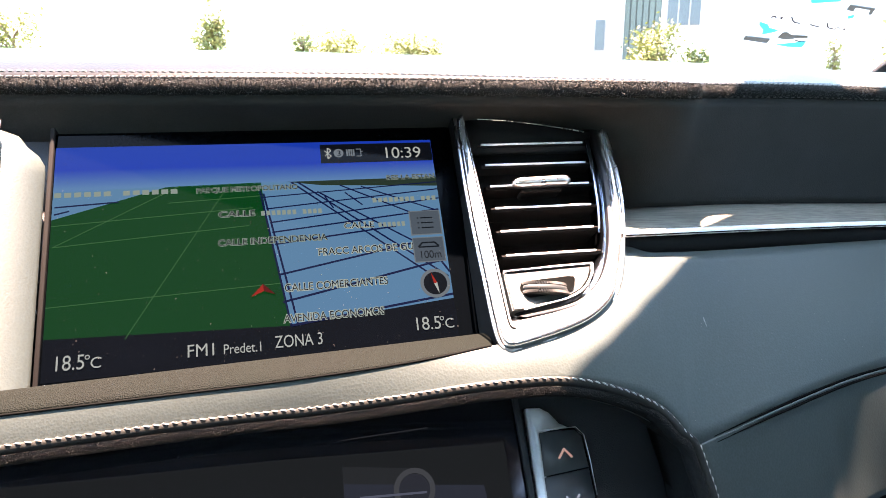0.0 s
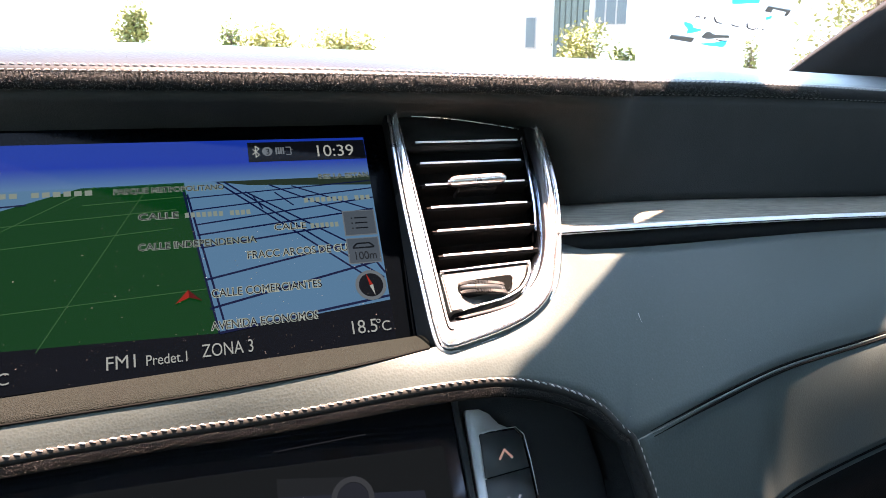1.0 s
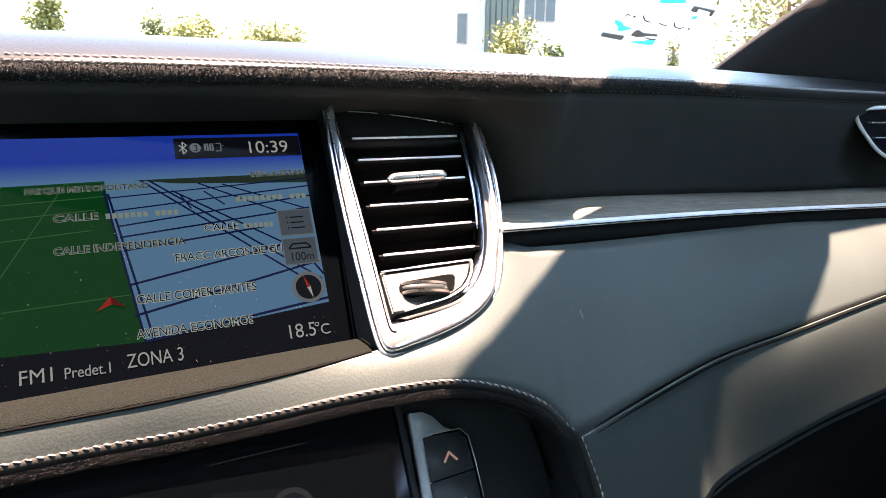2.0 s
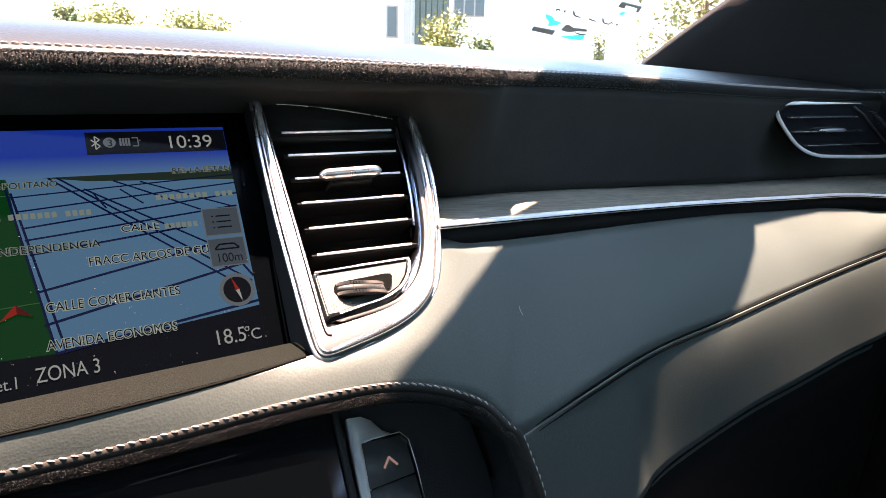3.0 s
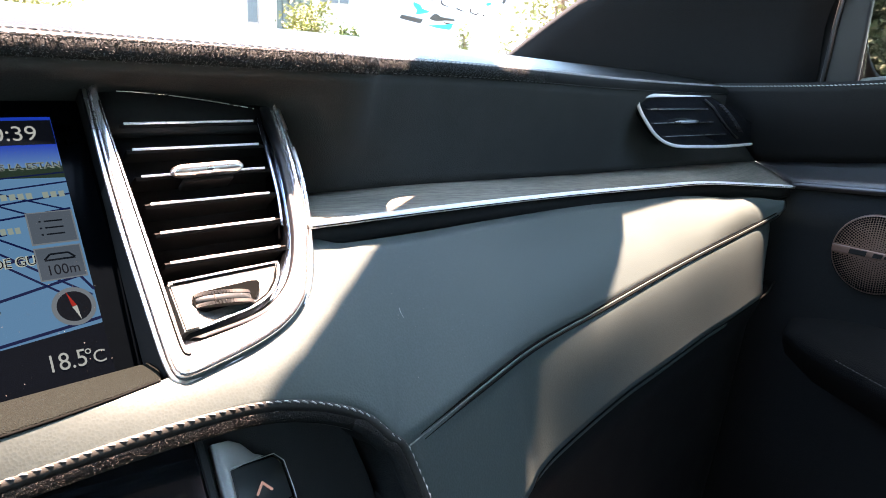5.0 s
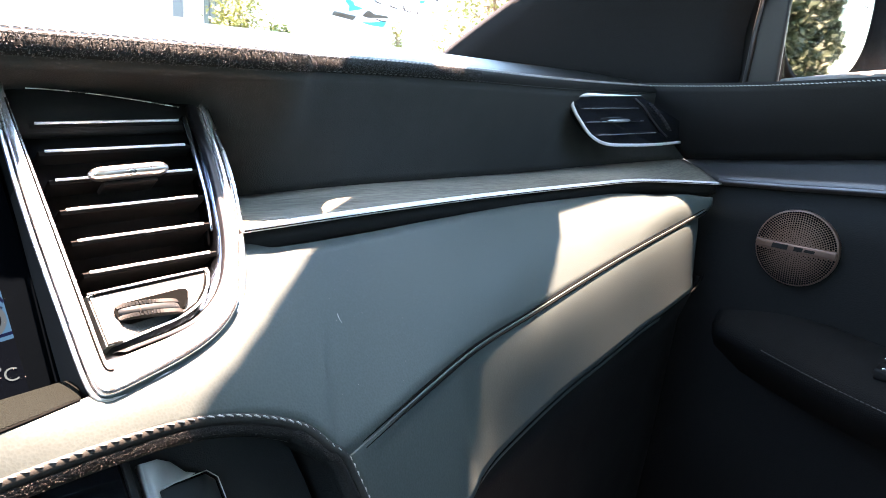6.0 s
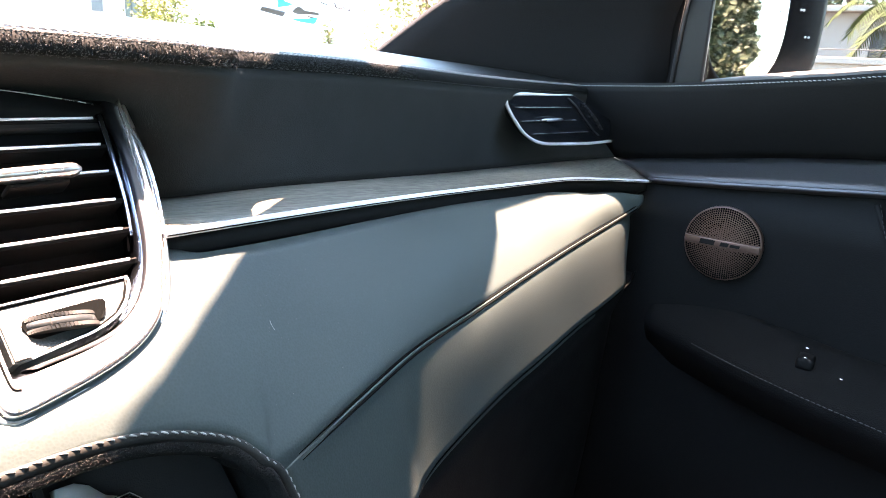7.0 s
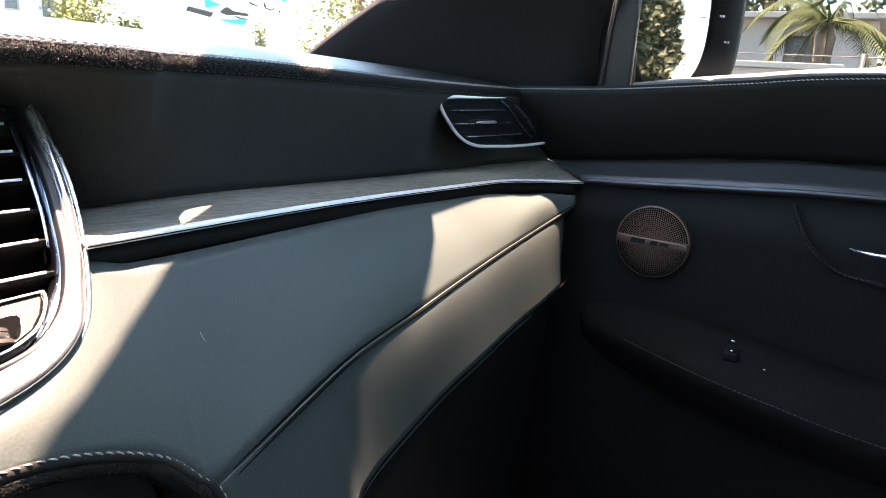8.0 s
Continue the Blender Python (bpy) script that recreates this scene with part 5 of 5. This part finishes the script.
# unseen sheet added to throw shade on the dash, outlined from the camera's view
SHADE = [(0.103, 0.300), (0.135, 0.3210), (0.1543, 0.3268), (0.1717, 0.3343), (0.1870, 0.3430), (0.2031, 0.3521), (0.2290, 0.3672), (0.2400, 0.3725), (0.257, 0.3815), (0.268, 0.388), (0.277, 0.397), (0.285, 0.408), (0.298, 0.418), (0.318, 0.431), (0.339, 0.439),
         (0.363, 0.4448), (0.3734, 0.4309), (0.342, 0.3998), (0.337, 0.3896), (0.360, 0.3905), (0.3685, 0.3951), (0.4189, 0.434), (0.4747, 0.4817), (0.51, 0.53), (0.68, 0.53), (0.76, 0.42), (0.74, 0.345), (0.640, 0.350), (0.640, 0.3657), (0.6640, 0.3713), (0.6726, 0.3757), (0.6686, 0.3817), (0.6574, 0.3936), (0.6124, 0.3992), (0.554, 0.3979), (0.5028, 0.3918),
         (0.4511, 0.3843), (0.4305, 0.3706), (0.4054, 0.3588), (0.3700, 0.3447), (0.3375, 0.3372), (0.3083, 0.3318), (0.2901, 0.3278), (0.2654, 0.3172), (0.2500, 0.3075), (0.15, 0.27)]
decal("dash_shade_blocker", SHADE, script, "unseen dark sheet added under the windscreen to shade the dash", "decal")

roof = tagged(new("roof"), "closed car roof with pale headliner", "roof", kind="structure")
bm = bmesh.new()
block(bm, (-0.66, -2.3, 1.655), (0.66, -0.06, 1.70), 0.01)
part("headliner", bm, headliner, roof)
# unseen rail and header sheet added to keep the sun off the armrest
rows = [[Vector((x * (0.60 + 0.04 * k / 4), -0.07 + 0.24 * k / 4, glass_z(-0.07 + 0.24 * k / 4) - 0.012)) for x in (-1, -0.5, 0, 0.5, 1)] for k in range(5)]
part("sun_blocking_rail", tube([Vector((0.694, 0.23, 1.355)), Vector((0.690, 0.165, 1.40)), Vector((0.683, 0.05, 1.47)), Vector((0.672, -0.10, 1.56)), Vector((0.66, -0.5, 1.64)), Vector((0.66, -2.2, 1.66))], [0.012, 0.016, 0.021, 0.024, 0.024, 0.024], 10), headliner, roof)
part("sun_blocking_header", sheet(rows, 0.02, (0, 0.3, -1)), headliner, roof)
shell = tagged(new("cabin_shell"), "dark car cabin walls and floor behind the seats", "cabin", kind="structure")
# unseen walls and pillars added to limit the light entering the cabin
for name, lo, hi in (("rear_wall", (-0.75, -2.35, 0.30), (0.75, -2.28, 1.15)), ("cabin_floor", (-0.78, -2.3, 0.28), (0.78, 0.9, 0.34)), ("left_wall", (-0.80, -2.3, 0.30), (-0.73, 0.6, 1.19)),
                     ("right_rear_wall", (0.74, -2.3, 0.30), (0.80, -0.40, 1.20)), ("right_middle_pillar", (0.66, -0.52, 1.15), (0.72, -0.40, 1.69)), ("left_middle_pillar", (-0.72, -0.52, 1.15), (-0.66, -0.40, 1.69)),
                     ("right_rear_pillar", (0.62, -2.30, 1.15), (0.74, -1.75, 1.69)), ("left_rear_pillar", (-0.74, -2.30, 1.15), (-0.62, -1.75, 1.69))):
    part(name, block(bmesh.new(), lo, hi, 0.01), door_plastic, shell)
# unseen tinted panes; the tint sets how much fill enters from behind
fill_tint = glass("fill_tint_glass", (0.55, 0.57, 0.56))
for lo, hi in (((-0.62, -2.33, 1.15), (0.62, -2.32, 1.69)), ((0.70, -1.75, 1.20), (0.704, -0.52, 1.69)), ((-0.704, -1.75, 1.19), (-0.70, -0.52, 1.69)), ((-0.704, -0.40, 1.19), (-0.70, 0.40, 1.60))):
    part("dark_pane", block(bmesh.new(), lo, hi), fill_tint, shell, smooth=False)
bm = bmesh.new()
tube([Vector((-0.72, 0.62, 1.19)), Vector((-0.66, 0.25, 1.41)), Vector((-0.60, -0.12, 1.64))], 0.05, 8, bm)
part("left_pillar", bm, pillar_cloth, shell)
bm = bmesh.new()
rows = [[Vector((x, 0.99, 1.06)) for x in (-0.85, 0, 0.85)], [Vector((x, 1.25, 1.08)) for x in (-0.85, 0, 0.85)], [Vector((x, 2.0, 1.0)) for x in (-0.85, 0, 0.85)], [Vector((x, 2.1, 0.5)) for x in (-0.85, 0, 0.85)]]
part("bonnet", sheet(rows, 0.02, (0, 0, -1)), car_paint, shell)

# ---- outside ----
asphalt = surface("asphalt", (0.06, 0.06, 0.06), 0.9, grain=0.01, size=0.02, vary=0.25, patch=1.5)
bm = bmesh.new()
bmesh.ops.create_grid(bm, x_segments=60, y_segments=60, size=1500)
tagged(link("ground", bm, asphalt), "grey asphalt ground reaching the horizon", "ground", kind="structure")
leaf_palm = surface("leaf_palm", (0.058, 0.074, 0.032), 0.85, spec=0.1, vary=0.4, patch=0.3)
bark = surface("bark", (0.16, 0.12, 0.09), 0.9, grain=0.01, size=0.03, vary=0.3, patch=0.3)
leaf = surface("leaf", (0.085, 0.115, 0.030), 0.6, vary=0.5, patch=0.3)
leaf_dark = surface("leaf_dark", (0.050, 0.062, 0.026), 0.6, vary=0.5, patch=0.3)
leaf_pale = surface("leaf_pale", (0.16, 0.17, 0.05), 0.6, vary=0.4, patch=0.3)


def tree(name, x, y, height, spread, seed, foliage, label, base=0.0, leaves=2600, size=0.16, lowest=0.35):
    """A tapered trunk with limbs, and a crown of small leaf clumps with gaps."""
    r = random.Random(seed)
    ob = tagged(new(name), label, "tree")
    ob.location = (x, y, base)
    bm = bmesh.new()
    tube([Vector((0, 0, 0)), Vector((0.05 * height * r.uniform(-1, 1), 0, height * 0.4)), Vector((0, 0.04 * height, height * 0.8))], [height * 0.03, height * 0.022, height * 0.008], 8, bm)
    tips = []
    for k in range(11):
        a, h = r.uniform(0, 6.28), r.uniform(lowest, 0.85) * height
        reach = spread * r.uniform(0.5, 1.0) * (1.1 - 0.5 * h / height)
        tip = Vector((reach * math.cos(a), reach * math.sin(a), h + reach * 0.35))
        tube([Vector((0, 0, h * 0.85)), Vector((tip.x * 0.5, tip.y * 0.5, h + reach * 0.1)), tip], [height * 0.012, height * 0.008, height * 0.003], 5, bm)
        tips.append((tip, reach))
    tips.append((Vector((0, 0, height * 0.9)), spread * 0.5))
    part("trunk", bm, bark, ob)
    bm = bmesh.new()
    for k in range(leaves):
        tip, reach = r.choice(tips)
        p = tip * r.uniform(0.75, 1.1) + Vector((r.gauss(0, 1), r.gauss(0, 1), r.gauss(0, 0.7))) * spread * 0.20
        s = size * r.uniform(0.5, 1.2)
        m = Euler((r.uniform(-1, 1), r.uniform(-1, 1), r.uniform(0, 6.28))).to_matrix()
        bm.faces.new([bm.verts.new(p + m @ (Vector(q) * s)) for q in ((-0.5, 0, 0), (0, -0.28, 0.1), (0.5, 0, 0), (0, 0.28, 0.1))])
    tagged(part("crown", bm, foliage, ob, smooth=False), kind="stuff")
    return ob


def palm(name, x, y, trunk, frond, seed, label, fronds=26):
    r = random.Random(seed)
    ob = tagged(new(name), label, "palm tree")
    ob.location = (x, y, 0)
    part("trunk", tube([Vector((0, 0, 0)), Vector((0.03, 0, trunk * 0.5)), Vector((0, 0.02, trunk * 0.9)), Vector((0, 0, trunk))], [0.36, 0.24, 0.15, 0.11], 12), bark, ob)
    for k in range(fronds):
        a, up = 6.2832 * k * 0.382 + r.uniform(-0.2, 0.2), r.uniform(-0.1, 1.35)
        d = Vector((math.cos(a), math.sin(a), 0))
        reach = frond * r.uniform(0.75, 1.1)
        line = [Vector((0, 0, trunk)) + d * reach * q * (1 - 0.15 * q) + Vector((0, 0, reach * (up * q - (0.75 + 0.35 * up) * q * q))) for q in [j / 12 for j in range(13)]]
        bm = bmesh.new()
        tube(line, [0.02 * (1 - 0.9 * j / 12) for j in range(13)], 4, bm)
        for j in range(1, 12):
            for w in (-1, 1):
                for e in range(3):
                    p = line[j].lerp(line[j + 1], e / 3)
                    side = Vector((-d.y, d.x, 0)) * w
                    tip = p + side * frond * 0.20 * math.sin(3.0 * j / 12) + d * 0.10 - Vector((0, 0, 0.12 + r.uniform(0, 0.08)))
                    bm.faces.new((bm.verts.new(p), bm.verts.new(p + d * 0.03), bm.verts.new(tip)))
        part("frond", bm, leaf_palm, ob, smooth=False)
    return ob


tree("bush", -10.5, 33.4, 4.2, 1.4, 11, leaf_pale, "pale green tree in strong sunlight", leaves=1500, size=0.25)
tree("tree", -2.96, 39.9, 5.2, 1.0, 12, leaf_pale, "slim pale tree in strong sunlight", leaves=1500, size=0.28, lowest=0.55)
tree("tree", 2.0, 45.0, 5.0, 0.8, 13, leaf, "small green tree beside round bushes", leaves=900, size=0.25)
tree("bush", 4.4, 44.8, 4.1, 2.6, 14, leaf_pale, "round green bush in sunlight", leaves=5200, size=0.3, lowest=0.2)
tree("bush", 10.0, 49.0, 3.9, 2.6, 15, leaf_pale, "round pale green bush in sunlight", leaves=5200, size=0.3, lowest=0.2)
tree("tree", 11.5, 18.9, 2.75, 1.15, 16, leaf_pale, "bushy pale green tree in front of a building", leaves=4600, size=0.16, lowest=0.25)
tree("tree", 12.55, 18.9, 2.3, 0.5, 17, leaf, "slim green tree in front of a building", leaves=1300, size=0.14, lowest=0.3)
tree("tree", 9.35, 7.7, 3.4, 1.0, 18, leaf_pale, "tall leafy tree with open crown", leaves=1100, size=0.12, lowest=0.45)
tree("bush", 14.2, 13.5, 1.95, 0.5, 19, leaf_pale, "low pale bush in sunlight", leaves=800, size=0.12, lowest=0.2)
tree("bush", 13.0, 14.0, 2.3, 0.25, 20, leaf_pale, "low pale bush in sunlight", leaves=400, size=0.12, lowest=0.4)
palm("palm", 12.0, 0.98, 2.30, 1.35, 21, "pale green palm in front of a grey house", 19)
# trees that stand behind the car and show in the door mirror
for k, (x, y, h, s) in enumerate(((2.3, -17.0, 9.5, 1.2), (2.9, -18.5, 9.0, 1.1), (3.7, -20.0, 8.5, 0.9), (5.4, -25.0, 4.4, 0.5), (0.8, -20.0, 10.0, 1.6))):
    tree("tree", x, y, h, s, 30 + k, leaf_dark, "dark leafy tree behind the car", leaves=9000, size=0.24, lowest=0.12)

for x, y, h, sp, sd in ((24.5, 3.6, 6.2, 1.9, 51), (25.0, -0.4, 6.0, 1.8, 52), (24.0, 7.0, 5.4, 1.5, 53)):
    tree("tree", x, y, h, sp, sd, leaf_dark, "leafy tree behind the grey house", leaves=2200, size=0.26)

plaster = surface("plaster", (0.30, 0.27, 0.25), 0.9, grain=0.002, size=0.02, vary=0.12, patch=0.8)
plaster_white = surface("plaster_white", (0.74, 0.73, 0.70), 0.9, grain=0.002, size=0.02, vary=0.08, patch=0.8)
concrete = surface("concrete", (0.34, 0.31, 0.28), 0.9, grain=0.003, size=0.03, vary=0.2, patch=0.5)
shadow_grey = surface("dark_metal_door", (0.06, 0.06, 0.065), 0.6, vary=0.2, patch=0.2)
window_dark = surface("window_dark", (0.06, 0.075, 0.085), 0.35, vary=0.2, patch=0.5)


def box_part(name, lo, hi, material, parent, label="", bevel=0.01):
    return part(name, block(bmesh.new(), lo, hi, bevel), material, parent, label, smooth=False)


house = tagged(new("house"), "grey plastered low house with a dark metal gate", "house")
box_part("wall", (16.3, 0.45, 0), (16.6, 1.30, 2.75), plaster, house)
box_part("wall", (16.3, 2.05, 0), (16.6, 6.5, 2.75), plaster, house)
box_part("lintel", (16.3, 1.30, 2.42), (16.6, 2.05, 2.75), plaster, house)
box_part("back_wall", (22.0, 0.45, 0), (22.3, 6.5, 2.75), plaster, house)
box_part("end_wall", (16.6, 0.45, 0), (22.0, 0.75, 2.75), plaster, house)
box_part("roof", (16.0, 0.25, 2.75), (22.4, 6.7, 2.86), concrete, house, "flat pale roof slab")
gate = box_part("gate", (16.42, 0.9, 0.0), (16.47, 2.4, 2.42), shadow_grey, house, "dark metal gate")
box_part("wall_recess", (16.28, 0.46, 0), (16.299, 0.62, 2.74), concrete, house)
for k in range(9):
    box_part("slat", (16.395, 0.95 + 0.155 * k, 0.02), (16.425, 1.01 + 0.155 * k, 2.40), shadow_grey, gate)
wall_low = tagged(new("boundary_wall"), "low pale concrete boundary wall with a coping", "wall", kind="structure")
box_part("masonry", (9.0, 0.58, 0), (9.25, 6.0, 1.50), concrete, wall_low)
box_part("coping", (8.95, 0.53, 1.50), (9.30, 6.0, 1.57), concrete, wall_low)
for k in range(5):
    post = tagged(new("fence_post"), "thin dark metal fence post", "fence post", "fence posts")
    post.location = (9.1, 0.36 - 1.5 * k, 0)
    part("pole", tube([Vector((0, 0, 0)), Vector((0, 0, 1.70))], 0.025, 8), shadow_grey, post)
for z in (1.40, 1.66):
    w = tagged(link("fence_wire", tube([Vector((9.1, 6.0, z)), Vector((9.1, -8.0, z))], 0.006, 5), shadow_grey), "thin dark fence wire stretched between posts", "fence wire")

office = tagged(new("office_building"), "pale two-storey building with grey columns and windows", "building")
om = Matrix.Translation((13.4, 24.2, 0)) @ Matrix.Rotation(radians(-28), 4, "Z")


def obox(name, lo, hi, material, parent=office, label=""):
    bm = block(bmesh.new(), lo, hi, 0.01, om)
    return part(name, bm, material, parent, label, smooth=False)


obox("wall", (-1.7, 0.0, 0), (12.0, 0.3, 6.5), plaster_white)
obox("side_wall", (-1.7, 0.3, 0), (-1.4, 8.0, 6.5), plaster_white)
obox("roof", (-1.9, -0.2, 6.5), (12.2, 8.2, 6.8), concrete)
obox("column", (-0.86, -0.5, 0), (-0.62, -0.2, 6.5), concrete, label="grey column")
# cladding and boards get darker base colours in place of their shade
obox("panel", (-0.45, -0.12, 0), (0.85, -0.003, 6.5), surface("shaded_cladding", (0.055, 0.066, 0.058), 0.7, vary=0.1, patch=0.5), label="grey cladding, darkened for shade")
cladding_board = surface("cladding_board", (0.085, 0.103, 0.090), 0.7, vary=0.2, patch=0.3)
for k in range(6):
    obox("cladding_board", (-0.45 + 0.22 * k, -0.16, 0), (-0.28 + 0.22 * k, -0.121, 6.5), cladding_board)
for cx, z0 in ((-1.30, 2.3), (-1.30, 4.3), (1.48, 3.15)):
    wdw = obox("window", (cx - 0.45 if cx > 0 else cx - 0.25, -0.04, z0), (cx + 0.75 if cx > 0 else cx + 0.2, -0.003, z0 + 1.2), plaster, label="window with grey panes")
    for j in range(3 if cx > 0 else 1):
        obox("window_pane", (cx - 0.40 + 0.40 * j if cx > 0 else cx - 0.2, -0.06, z0 + 0.06), (cx - 0.06 + 0.40 * j if cx > 0 else cx + 0.14, -0.041, z0 + 1.14), window_dark, wdw)
